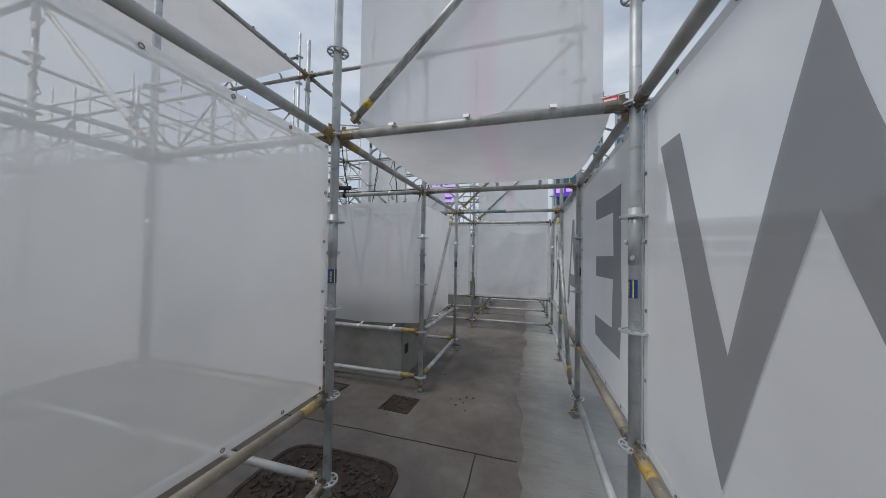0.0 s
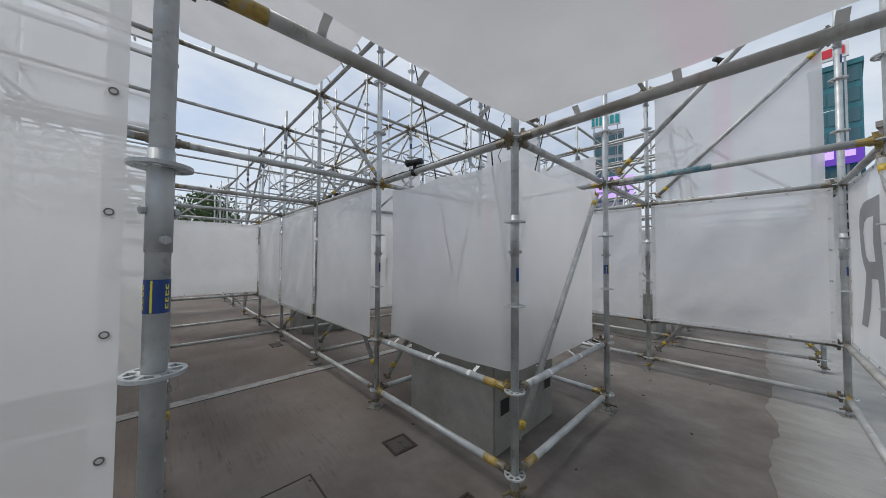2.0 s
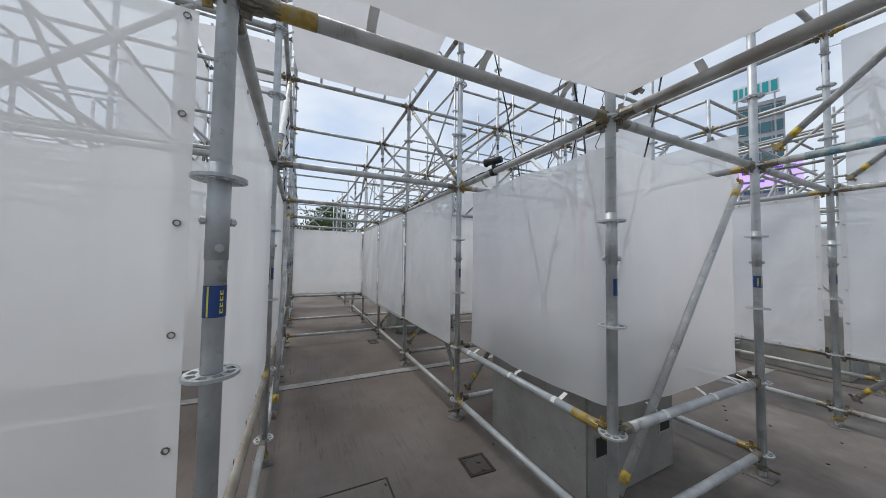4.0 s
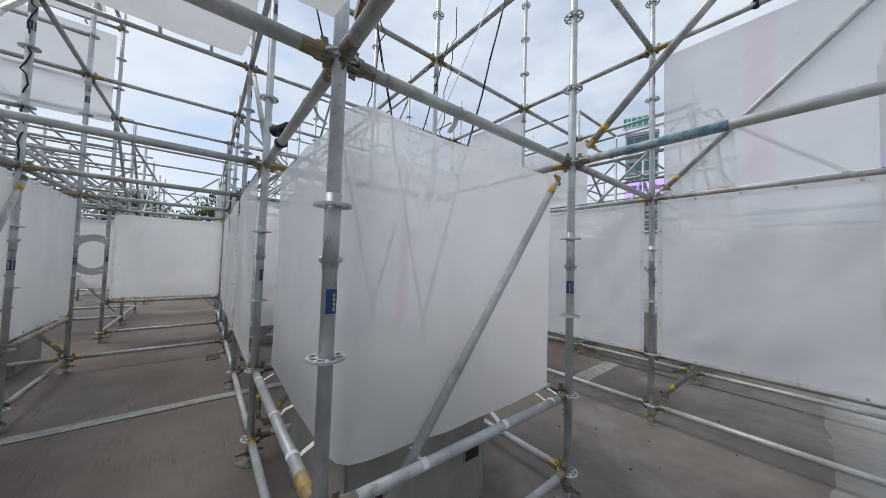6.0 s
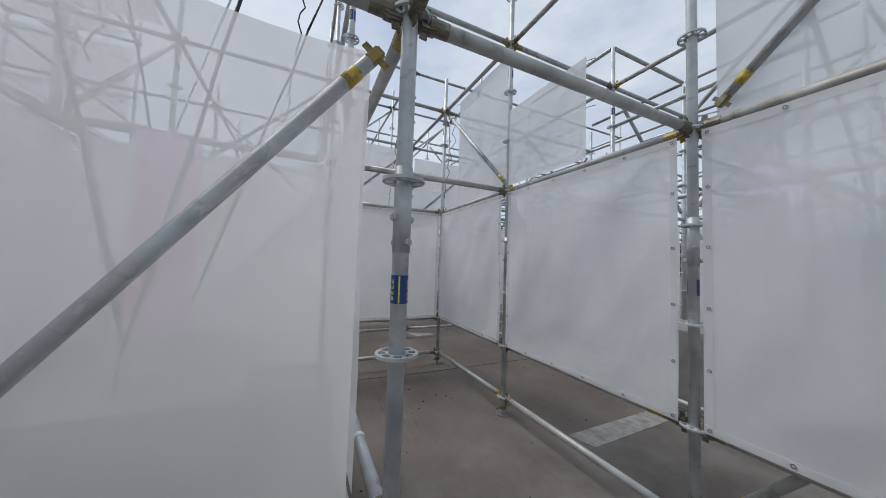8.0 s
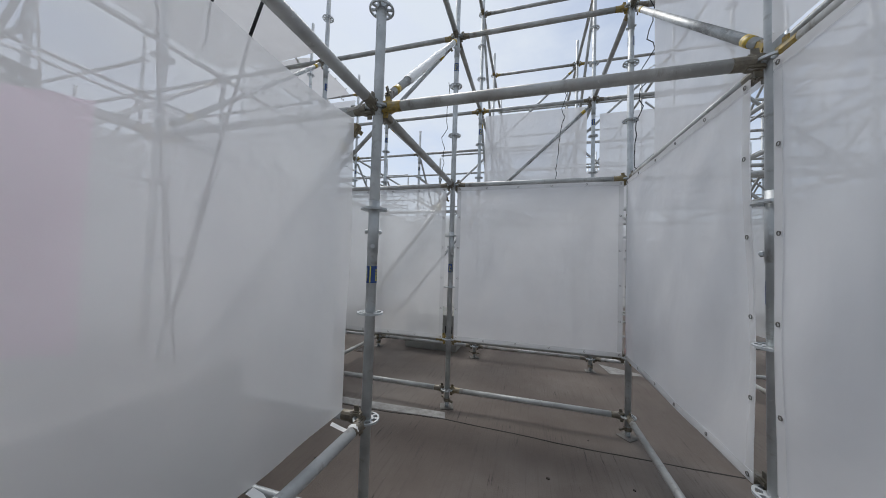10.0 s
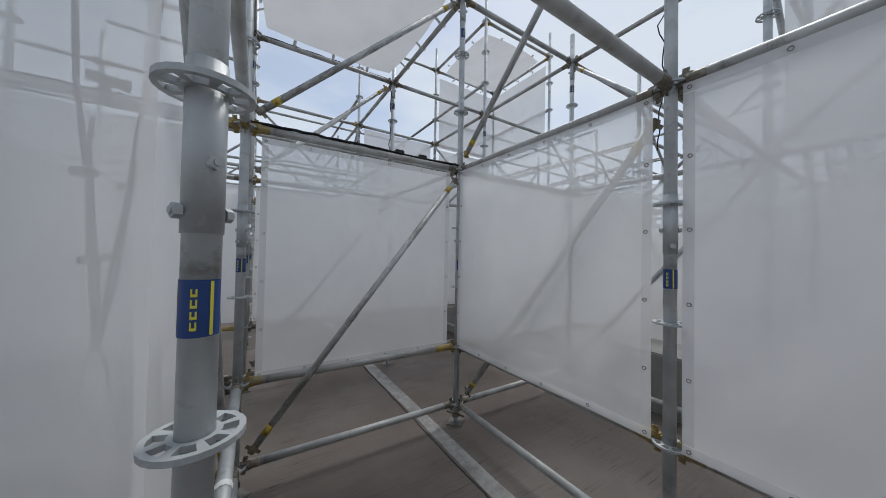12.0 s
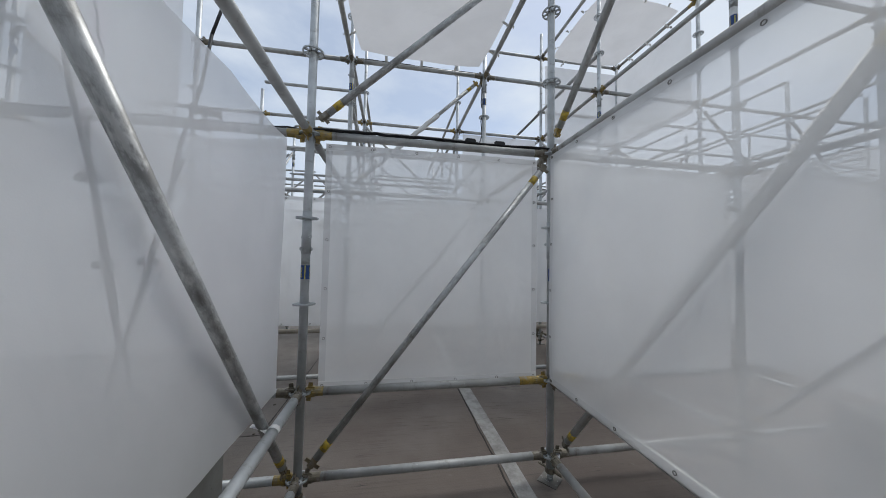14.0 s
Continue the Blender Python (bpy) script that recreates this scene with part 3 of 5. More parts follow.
def flat(name, outline, z, material, label, category, thick=0.004, kind="structure"):
    """A thin slab on the ground with the given outline."""
    bm = bmesh.new()
    lo = [bm.verts.new((x, y, 0)) for x, y in outline]
    hi = [bm.verts.new((x, y, thick)) for x, y in outline]
    bm.faces.new(hi)
    n = len(outline)
    for k in range(n):
        bm.faces.new((lo[k], lo[(k + 1) % n], hi[(k + 1) % n], hi[k]))
    bmesh.ops.recalc_face_normals(bm, faces=bm.faces)
    ob = new(name, mesh_of(name, bm, material, False))
    ob.location = (0, 0, z)
    return tagged(ob, label, category, kind=kind)


def wobble(k, s=0.05):
    return s * noise.noise(Vector((k * 0.9, 3.3, 0))) + 0.5 * s * noise.noise(Vector((k * 3.1, 7.7, 0)))


ground()
_edge = [(1.045 + wobble(y * 0.11 - 5, 0.09) + 0.035 * noise.noise(Vector((y * 0.83, 1, 5))), y * 0.11 - 5) for y in range(0, 145)]
flat("pavement", _edge + [(2.6, 10.8), (2.6, -5)], GZ, M_PALE, "pale dry concrete strip with brushed surface", "pavement")
flat("pale_strip", [(-2.93, -6), (-2.81, -6), (-2.82, -1), (-2.805, 0.4), (-2.825, 1.4), (-2.815, 2.4), (-2.865, 3.13), (-2.97, 3.10), (-2.93, 2.2), (-2.935, 1.0)], GZ, M_STRIP, "pale mortar strip along a slab joint", "floor strip")
flat("pale_patch", [(-1.04, 4.93), (-0.83, 4.99), (-0.86, 6.20), (-1.06, 6.15)], GZ, M_STRIP, "pale repaired concrete patch", "floor strip")
flat("pale_patch", [(-4.97, 4.80), (-4.62, 4.86), (-4.66, 5.26), (-4.74, 5.24)], GZ, M_STRIP, "pale repaired concrete patch", "floor strip")


def joint(p, q, w=0.010):
    p, q = Vector((*p, 0)), Vector((*q, 0))
    d = (q - p).normalized()
    s = Vector((-d.y, d.x, 0)) * w / 2
    n = max(2, int((q - p).length / 0.15))
    up, dn = [], []
    for k in range(n + 1):
        c = p.lerp(q, k / n) + Vector((-d.y, d.x, 0)) * 0.012 * noise.noise(Vector((k * 0.7, p.x * 5, p.y)))
        s2 = s * (0.75 + 0.5 * random.random())
        up.append((c.x + s2.x, c.y + s2.y))
        dn.append((c.x - s2.x, c.y - s2.y))
    flat("floor_joint", dn + up[::-1], GZ, M_JOINT, "dark open joint between concrete slabs", "floor joint", 0.0025)


for p, q in (((-1.04, 0.76), (0.745, 0.74)), ((0.74, 0.74), (0.69, -2.2)), ((-1.04, 0.76), (-1.05, -1.5)), ((0.745, 0.74), (1.03, 0.73)),
             ((-2.795, -4), (-2.80, 2.4)), ((-2.80, 2.4), (-2.86, 3.15)), ((-2.86, 3.15), (-2.80, 4.2)), ((-2.80, 4.2), (-2.78, 9.0)), ((-1.06, 6.2), (0.9, 6.25))):
    joint(p, q)


def cover(x, y, w, d, label, rust=True, turn=0.0):
    """A cast cover in its frame, with raised studs."""
    e = new("drain_cover")
    e.matrix_world = pose(x, y, GZ, 0, 0, turn)
    tagged(e, label, "drain cover")
    bm = bmesh.new()
    for x0, x1, y0, y1 in ((-w / 2, w / 2, -d / 2, -d / 2 + 0.018), (-w / 2, w / 2, d / 2 - 0.018, d / 2), (-w / 2, -w / 2 + 0.018, -d / 2 + 0.018, d / 2 - 0.018), (w / 2 - 0.018, w / 2, -d / 2 + 0.018, d / 2 - 0.018)):
        add_box(bm, x0, x1, y0, y1, 0, 0.006)
    part("frame", bm, M_RUST, e, smooth=False)
    bm = bmesh.new()
    add_box(bm, -w / 2 + 0.022, w / 2 - 0.022, -d / 2 + 0.022, d / 2 - 0.022, 0, 0.004)
    n, m = max(2, int(w / 0.045)), max(2, int(d / 0.045))
    for a in range(n):
        for c in range(m):
            if random.random() < (0.8 if rust else 0.35):
                cx, cy = -w / 2 + 0.04 + a * (w - 0.08) / (n - 1), -d / 2 + 0.04 + c * (d - 0.08) / (m - 1)
                r = 0.011 + 0.006 * random.random()
                add_box(bm, cx - r, cx + r, cy - r, cy + r, 0.004, 0.007 + 0.003 * random.random(), m=None)
    part("plate", bm, M_RUST if rust else M_LID, e, smooth=False)


cover(-0.10, 1.245, 0.30, 0.30, "rusty square cast-iron drain cover with studs", turn=-3)
cover(-0.91, 1.37, 0.205, 0.195, "small dark square inspection lid", rust=False, turn=-4)
cover(-4.38, 1.40, 0.24, 0.16, "small dark square inspection lid", rust=False)


def manhole():
    """A large round-cornered cover choked with rusty rubble."""
    e = new("manhole_cover")
    e.matrix_world = pose(-0.16, 0.13, GZ)
    tagged(e, "large rusty manhole cover choked with earth and rubble", "manhole cover")
    bm = bmesh.new()
    out = []
    for k in range(40):
        a = 2 * math.pi * k / 40
        c, s = math.cos(a), math.sin(a)
        r = 0.46 / (abs(c) ** 5 + abs(s) ** 5) ** 0.2
        out.append((r * c, r * s * 0.72))
    rim = [[bm.verts.new((x * f, y * f, z)) for x, y in out] for f, z in ((1.0, 0), (1.0, 0.012), (0.94, 0.012), (0.93, 0.004))]
    for i in range(3):
        for k in range(40):
            bm.faces.new((rim[i][k], rim[i][(k + 1) % 40], rim[i + 1][(k + 1) % 40], rim[i + 1][k]))
    bm.faces.new(rim[3])
    bmesh.ops.recalc_face_normals(bm, faces=bm.faces)
    part("rim", bm, M_RUST, e, smooth=False)
    bm = bmesh.new()
    for k in range(230):
        a, r = random.random() * 6.283, math.sqrt(random.random()) * 0.42
        x, y = r * math.cos(a), r * math.sin(a) * 0.72
        sx, sy, sz = 0.008 + 0.022 * random.random(), 0.006 + 0.012 * random.random(), 0.006 + 0.012 * random.random()
        add_box(bm, -sx, sx, -sy, sy, 0, sz, m=pose(x, y, 0.003, random.uniform(-12, 12), random.uniform(-12, 12), random.uniform(0, 180)))
    ob = part("rubble", bm, M_RUBBLE, e, "dark rusty rubble and earth", smooth=False)
    tagged(ob, kind="stuff")


manhole()
_bm = bmesh.new()
for k in range(46):
    x, y = random.choice(((random.uniform(0.3, 0.6), random.uniform(1.3, 1.6)) if k < 14 else (random.uniform(-2.8, 0.9), random.uniform(3.0, 6.0)), (random.uniform(-2.8, 0.9), random.uniform(-0.5, 3.0)), (random.uniform(-3, 0.8), random.uniform(3.2, 4.6))))
    s = random.uniform(0.004, 0.011)
    add_box(_bm, -s, s, -s * 0.6, s * 0.6, 0, s * 0.7, m=pose(x, y, GZ, 0, 0, random.uniform(0, 180)))
tagged(new("gravel_crumbs", mesh_of("gravel_crumbs", _bm, M_RUBBLE, False)), "scattered dark grit crumbs on concrete", "grit", kind="stuff")


# ---- posts and ledgers ----
def used(i, j):
    return not (i == 1 and j > 5) and not (i == 0 and j > 6)


def tall(i, j):
    return (i <= -3 and j >= 2) or (i in (-4, -3) and j in (-1, 0)) or (-2 <= i <= 1 and -1 <= j <= 3 and (i + 2 * j) % 3 != 1)


I0, I1, J0, J1 = -9, 1, -4, 7
for i in range(I0, I1 + 1):
    for j in range(J0, J1 + 1):
        if used(i, j):
            near = -5 <= i and -2 <= j <= 4
            post_at(i * BAY, j * BAY, 2.32 if i == 1 and j > 3 else 5.65 if tall(i, j) else 4.02 + 0.06 * ((i * 5 + j * 3) % 4), turn=(i * 37 + j * 23) % 45, detail=near)

FAR = []


def is_near(i, j, k, l):
    return -4 <= min(i, k) and -1 <= min(j, l) and max(j, l) <= 4


TEAL_LEDGER = ((0, 2), (1, 2), 2.2)
for i in range(I0, I1 + 1):
    for j in range(J0, J1 + 1):
        for di, dj in ((1, 0), (0, 1)):
            k, l = i + di, j + dj
            if k > I1 or l > J1 or not used(i, j) or not used(k, l):
                continue
            near = -5 <= i and -2 <= j <= 4
            for z in ((2.2,) if (i == 1 or k == 1) and max(j, l) > 3 else (2.2, 3.7)) + ((5.2,) if tall(i, j) and tall(k, l) and i <= -3 else ()):
                if not near and (i * 7 + j * 11 + di * 3 + int(z * 10)) % 6 == 0:
                    continue
                if z > 3 and i >= 0 and di == 0 and (i, j) != (0, 2):
                    continue
                if z > 3 and i == 0 and di == 1 and j in (0, 2):
                    continue
                if not is_near(i, j, k, l):
                    FAR.append((G(i, j, z), G(k, l, z), TUBE))
                    continue
                e = ledger(G(i, j, z), G(k, l, z), ends=(0,) if (i, j, k, l, z) == (0, 0, 0, 1, 2.2) else ())
                if ((i, j), (k, l), z) == TEAL_LEDGER:
                    t = part("paint_band", tube_mesh("paint_band", 0.52, TUBE + 0.0008, M_BLUETUBE), None, e, "faded blue-green paint")
                    t.matrix_basis = Matrix.Translation((0.24, 0, 0))
            # base ledgers in the far bays
            if (j >= 4 or j <= -2 or i <= -3) and not (j == 0 and di == 0) and (i, j, di) not in ((-3, 2, 1), (-3, 3, 1)) and ((i + j * 2 + di) % 3 != 0 or (i == -3 and di == 0) or (j == 4 and di == 1)):
                if is_near(i, j, k, l):
                    ledger(G(i, j, 0.22), G(k, l, 0.22))
                else:
                    FAR.append((G(i, j, 0.22), G(k, l, 0.22), TUBE))

# ---- banners ----
RIGHT = dict(off=-0.035, z0=0.71, z1=2.175, inset=0.012, material=M_SHEET4)
PLAIN = dict(off=0.0, z0=0.755, z1=2.13, inset=0.06)
THICK = dict(PLAIN, material=M_SHEET5)
LANE = dict(off=0.033, z0=0.67, z1=2.17, inset=0.05, material=M_SHEET5, slack=0.03)
INNER = dict(off=0.033, z0=0.703, z1=2.172, inset=0.055, slack=0.03)
HEAVY = dict(INNER, material=M_SHEET3, slack=0.04)
WALLS = [((1, -3), (1, -2), RIGHT), ((1, -2), (1, -1), RIGHT), ((1, -1), (1, 0), RIGHT), ((1, 0), (1, 1), RIGHT), ((1, 1), (1, 2), RIGHT), ((1, 2), (1, 3), RIGHT),
         ((0, -3), (0, -2), PLAIN), ((0, -2), (0, -1), PLAIN), ((0, -1), (0, 0), PLAIN), ((0, 0), (-1, 0), THICK), ((-1, 0), (-2, 0), THICK), ((-2, 0), (-3, 0), THICK), ((-4, 0), (-4, 1), THICK),
         ((1, 3), (0, 3), HEAVY), ((0, 3), (-1, 3), HEAVY), ((-1, 3), (-2, 3), HEAVY), ((-2, 3), (-2, 2), dict(INNER, material=M_SHEET3)), ((-2, 2), (-2, 1), INNER),
         ((-2, 1), (-1, 1), dict(off=-0.033, z0=0.70, z1=2.165, inset=0.085, material=M_SHEET6)), ((-2, 1), (-3, 1), LANE), ((-3, 1), (-4, 1), LANE)]
BANNER = {}
for a, c, style in WALLS:
    BANNER[a, c] = sheet(G(*a), G(*c), **style)
    stained = (a in ((0, -1), (1, -1), (1, 0), (1, 1)) and c[0] == a[0]) or (a[1] == 0 and c[1] == 0)
    ledger(G(*a, 0.7), G(*c, 0.7), "brown-stained steel ledger wedged between two posts" if stained else "weathered galvanised steel ledger wedged between two posts", material=M_STAIN if stained else None, ends=(1,) if stained else (0,) if a in ((-2, 1), (0, 3)) else ())
    ledger(G(*a, 0.22), G(*c, 0.22))
for a, c in (((0, 1), (-1, 1)), ((0, 1), (0, 2)), ((0, 2), (-1, 2)), ((-1, 2), (-1, 1))):
    ledger(G(*a, 0.7), G(*c, 0.7), material=M_STEEL, ends=(0,) if (a, c) == ((0, 1), (-1, 1)) else ())
    ledger(G(*a, 0.22), G(*c, 0.22), material=M_STEEL, ends=(0,) if a == (0, 1) else ())
ledger(G(-3, 1, 0.22), G(-3, 0, 0.22))

# printed letters on the banners beside the road
LETTERS = {
    "W": [[(0.002, 1.0), (0.144, 1.0), (0.415, 0.333), (0.658, 1.045), (0.901, 0.333), (1.172, 1.0), (1.314, 1.0), (0.934, -0.02), (0.658, 0.66), (0.382, -0.02)]],
    "E": [[(0, 0), (0.58, 0), (0.58, 0.145), (0.155, 0.145), (0.155, 0.44), (0.545, 0.44), (0.545, 0.585), (0.155, 0.585), (0.155, 0.855), (0.57, 0.855), (0.57, 1), (0, 1)]],
    "A": [[(0, 0), (0.155, 0), (0.235, 0.25), (0.535, 0.25), (0.615, 0), (0.77, 0), (0.46, 1), (0.385, 1), (0.385, 0.80), (0.49, 0.385), (0.28, 0.385), (0.3849, 0.80), (0.3849, 1), (0.31, 1)]],
    "R": [[(0, 0), (0.15, 0), (0.15, 0.40), (0.29, 0.40), (0.47, 0), (0.63, 0), (0.44, 0.44), (0.53, 0.51), (0.575, 0.60), (0.585, 0.72), (0.56, 0.84), (0.49, 0.94), (0.38, 0.99), (0.30, 1), (0.1501, 1), (0.1501, 0.865), (0.30, 0.865), (0.385, 0.83), (0.43, 0.76), (0.43, 0.64), (0.385, 0.565), (0.30, 0.53), (0.15, 0.53), (0.15, 1), (0, 1)]],
}
for ch, j, x0, wide in (("W", -1, 0.03, 1.0), ("E", 0, 0.37, 1.0), ("A", 1, 0.06, 1.26), ("R", 2, 0.46, 1.1)):
    bm = bmesh.new()
    for poly in LETTERS[ch]:
        bm.faces.new([bm.verts.new((x0 + x * wide, 0.0, 0.955 + 0.985 * z)) for x, z in poly])
    bm.normal_update()
    bmesh.ops.triangulate(bm, faces=bm.faces, ngon_method='EAR_CLIP')
    for k in range(1, 14):
        bmesh.ops.bisect_plane(bm, geom=bm.verts[:] + bm.edges[:] + bm.faces[:], plane_co=(k * 0.1, 0, 0), plane_no=(1, 0, 0))
        bmesh.ops.bisect_plane(bm, geom=bm.verts[:] + bm.edges[:] + bm.faces[:], plane_co=(0, 0, 0.8 + k * 0.1), plane_no=(0, 0, 1))
    b = BANNER[(1, j), (1, j + 1)]
    for v in bm.verts:
        v.co.y = sheet_wave(v.co.x, v.co.z, b) + 0.004
    part("letter", bm, M_PRINT, b, "dark grey printed letter " + ch)


def letter_c():
    """A grey printed ring segment on a banner of the far bay."""
    e = sheet(G(-5, -1) + Vector((0.06, 0, 0)), G(-5, 0) + Vector((0.06, 0, 0)), 0.80, 2.12, eyelets=False, label="white mesh fabric banner with a grey printed letter")
    bm = bmesh.new()
    inner, outer = [], []
    for k in range(21):
        a = radians(50 + 260 * k / 20)
        inner.append(bm.verts.new((1.06 + 0.22 * math.cos(a), -0.006, 1.44 + 0.26 * math.sin(a))))
        outer.append(bm.verts.new((1.06 + 0.34 * math.cos(a), -0.006, 1.44 + 0.39 * math.sin(a))))
    for k in range(20):
        bm.faces.new((inner[k], inner[k + 1], outer[k + 1], outer[k]))
    part("letter", bm, M_PRINT, e, "grey printed letter C")


letter_c()

# ---- the wrapped sheets round the counterweight ----
def path_sheet(points, z0, z1, label, sag=0.02, name="fabric_banner", material=None, ties=()):
    """A hanging sheet along a plan line of points, with slack folds."""
    e = new(name)
    o = points[0]
    e.matrix_world = Matrix.Translation((o[0], o[1], 0))
    tagged(e, label, "banner", "fabric banners")
    pts = [Vector((x - o[0], y - o[1])) for x, y in points]
    lens = [0]
    for p, q in zip(pts, pts[1:]):
        lens.append(lens[-1] + (q - p).length)
    total = lens[-1]
    n = max(12, int(total / 0.05))
    nz = 26
    bm = bmesh.new()
    grid = []
    for a in range(n + 1):
        s = total * a / n
        k = max(i for i in range(len(lens)) if lens[i] <= s + 1e-9)
        k = min(k, len(pts) - 2)
        t = (s - lens[k]) / (lens[k + 1] - lens[k])
        c = pts[k].lerp(pts[k + 1], t)
        d = (pts[k + 1] - pts[k]).normalized()
        nrm = Vector((-d.y, d.x))
        col = []
        for m in range(nz + 1):
            v = m / nz
            u = s / total
            w = noise.noise(Vector((s * 1.3, v * 1.2, o[0] * 5))) * 0.03 + noise.noise(Vector((s * 5 + v * 2.0, v * 1.6, o[1] * 3))) * 0.009
            w *= 0.35 + 0.65 * math.sin(math.pi * v)
            zlo = z0 - sag * math.sin(math.pi * ((s % 1.4) / 1.4)) + 0.012 * noise.noise(Vector((s * 4, 2, o[0])))
            zhi = z1 - 0.025 * math.sin(math.pi * ((s % 0.7) / 0.7))
            col.append(bm.verts.new((c.x + nrm.x * w, c.y + nrm.y * w, zlo + v * (zhi - zlo))))
        grid.append(col)
    for a in range(n):
        for m in range(nz):
            bm.faces.new((grid[a][m], grid[a + 1][m], grid[a + 1][m + 1], grid[a][m + 1]))
    part("fabric", bm, material or M_SHEET6, e)
    for bx, by, qx, qy, z in ties:
        bm = bmesh.new()
        strap(bm, Vector((bx - o[0], by - o[1], z + (0.034 if z < 1.5 else -0.06))), Vector((qx - o[0], qy - o[1], z)))
        part("tie_strap", bm, M_TIE, e, "white fabric tie looped round a tube")
    return e


def strap(bm, p, q, w=0.028):
    """A flat strap from the cloth to a loop round the tube at q."""
    d = (q - p)
    side = d.cross(Vector((0, 0, 1)))
    side = side.normalized() * w / 2 if side.length > 1e-6 else Vector((w / 2, 0, 0))
    back = Vector((d.x, d.y, 0))
    back = back.normalized() if back.length > 1e-6 else Vector((1, 0, 0))
    line = [p, p.lerp(q, 0.45) + Vector((0, 0, 0.006 * math.sin(p.x * 40)))]
    for k in range(6):
        a = radians(175 - 34 * k)
        line.append(q + back * math.cos(a) * (TUBE + 0.003) + Vector((0, 0, math.sin(a) * (TUBE + 0.003))))
    prev = None
    for c in line:
        cur = (bm.verts.new(c + side), bm.verts.new(c - side))
        if prev:
            bm.faces.new((prev[0], cur[0], cur[1], prev[1]))
        prev = cur


def arc(cx, cy, r, a0, a1, n=6):
    return [(cx + r * math.cos(radians(a0 + (a1 - a0) * k / n)), cy + r * math.sin(radians(a0 + (a1 - a0) * k / n))) for k in range(n + 1)]


X1, X2, Y1, Y2 = -BAY + 0.09, -0.085, BAY + 0.085, 2 * BAY - 0.09
LOW, HIGH = 0.70, 2.2
path_sheet([(X1 + 0.02, Y1)] + arc(X2 - 0.09, Y1 + 0.09, 0.09, -90, 0) + [(X2, 2 * BAY - 0.11)], 0.76, 2.13, "white mesh fabric wrapped round a scaffold corner", 0.03,
           ties=[(-1.30, Y1, -1.30, BAY, LOW), (-0.75, Y1, -0.75, BAY, LOW), (-0.35, Y1, -0.35, BAY, LOW), (X2, 1.95, 0, 1.95, LOW), (X2, 2.45, 0, 2.45, LOW), (X2, 2.85, 0, 2.88, LOW), (X2, 2.98, 0, 3.02, LOW),
                 (-1.2, Y1, -1.2, BAY, HIGH), (-0.4, Y1, -0.4, BAY, HIGH), (X2, 2.1, 0, 2.1, HIGH)])
path_sheet([(-0.11, Y2), (X1 - 0.02, Y2)], 0.76, 2.13, "white mesh fabric tied between scaffold posts", 0.02,
           ties=[(-0.5, Y2, -0.5, 2 * BAY, LOW), (-1.0, Y2, -1.0, 2 * BAY, LOW), (-1.40, Y2, -1.43, 2 * BAY, LOW), (-1.42, Y2, -1.47, 2 * BAY, HIGH), (-0.7, Y2, -0.7, 2 * BAY, HIGH)])
path_sheet([(X1, 2 * BAY - 0.13), (X1 - 0.015, BAY + 0.16)], 0.77, 2.12, "white mesh fabric tied between scaffold posts", 0.02,
           ties=[(X1, 1.95, -BAY, 1.95, LOW), (X1, 2.45, -BAY, 2.45, LOW), (X1, 2.8, -BAY, 2.8, LOW), (X1, 2.9, -BAY, 2.95, HIGH)])


# ---- concrete counterweights ----
def counterweight(x0, x1, y0, y1, h, turn=0.0, holes=True):
    e = new("concrete_block")
    cx, cy = (x0 + x1) / 2, (y0 + y1) / 2
    e.matrix_world = pose(cx, cy, GZ, 0, 0, turn)
    tagged(e, "grey concrete counterweight block with square lifting pockets", "concrete block", "counterweights")
    w, d = x1 - x0, y1 - y0
    bm = bmesh.new()
    add_box(bm, -w / 2, w / 2, -d / 2, d / 2, 0, h, bevel=0.012)
    for v in bm.verts:
        v.co.x += 0.004 * noise.noise(v.co * 3)
    me = mesh_of("body", bm, M_CONC, False)
    body = part("body", me, None, e)
    if holes:
        for hx, hy, a in ((w / 2, -d / 2 + 0.13, 90), (w / 2, d / 2 - 0.12, 90)):
            bm = bmesh.new()
            s, dep = 0.058, 0.004
            for x2, x3, z2, z3 in ((-s - 0.012, -s, -s, s), (s, s + 0.012, -s, s), (-s - 0.012, s + 0.012, s, s + 0.012), (-s - 0.012, s + 0.012, -s - 0.012, -s)):
                add_box(bm, x2, x3, -dep, 0.02, z2, z3)
            k = part("pocket_rim", bm, M_CONC, e, smooth=False)
            k.matrix_basis = pose(hx, hy, 0.335, 0, 0, a)
            # Flat dark plate: the shade inside the pocket is painted, not hollowed.
            bm = bmesh.new()
            add_box(bm, -s, s, -0.0025, 0.02, -s, s)
            k = part("pocket", bm, M_DARK, e, "flat dark plate painted with the pocket's shade", smooth=False)
            k.matrix_basis = pose(hx, hy, 0.335, 0, 0, a)
    return e


counterweight(-1.265, -0.315, 1.745, 2.66, 0.95, 1.0)
counterweight(-5.6, -4.75, 1.95, 2.8, 0.55, -2)
counterweight(-1.32, -0.28, 6.42, 7.3, 0.80, 1)
counterweight(-5.5, -4.7, -1.3, -0.4, 0.55, 1)
counterweight(-2.7, -1.8, 6.6, 7.4, 0.55, 1)

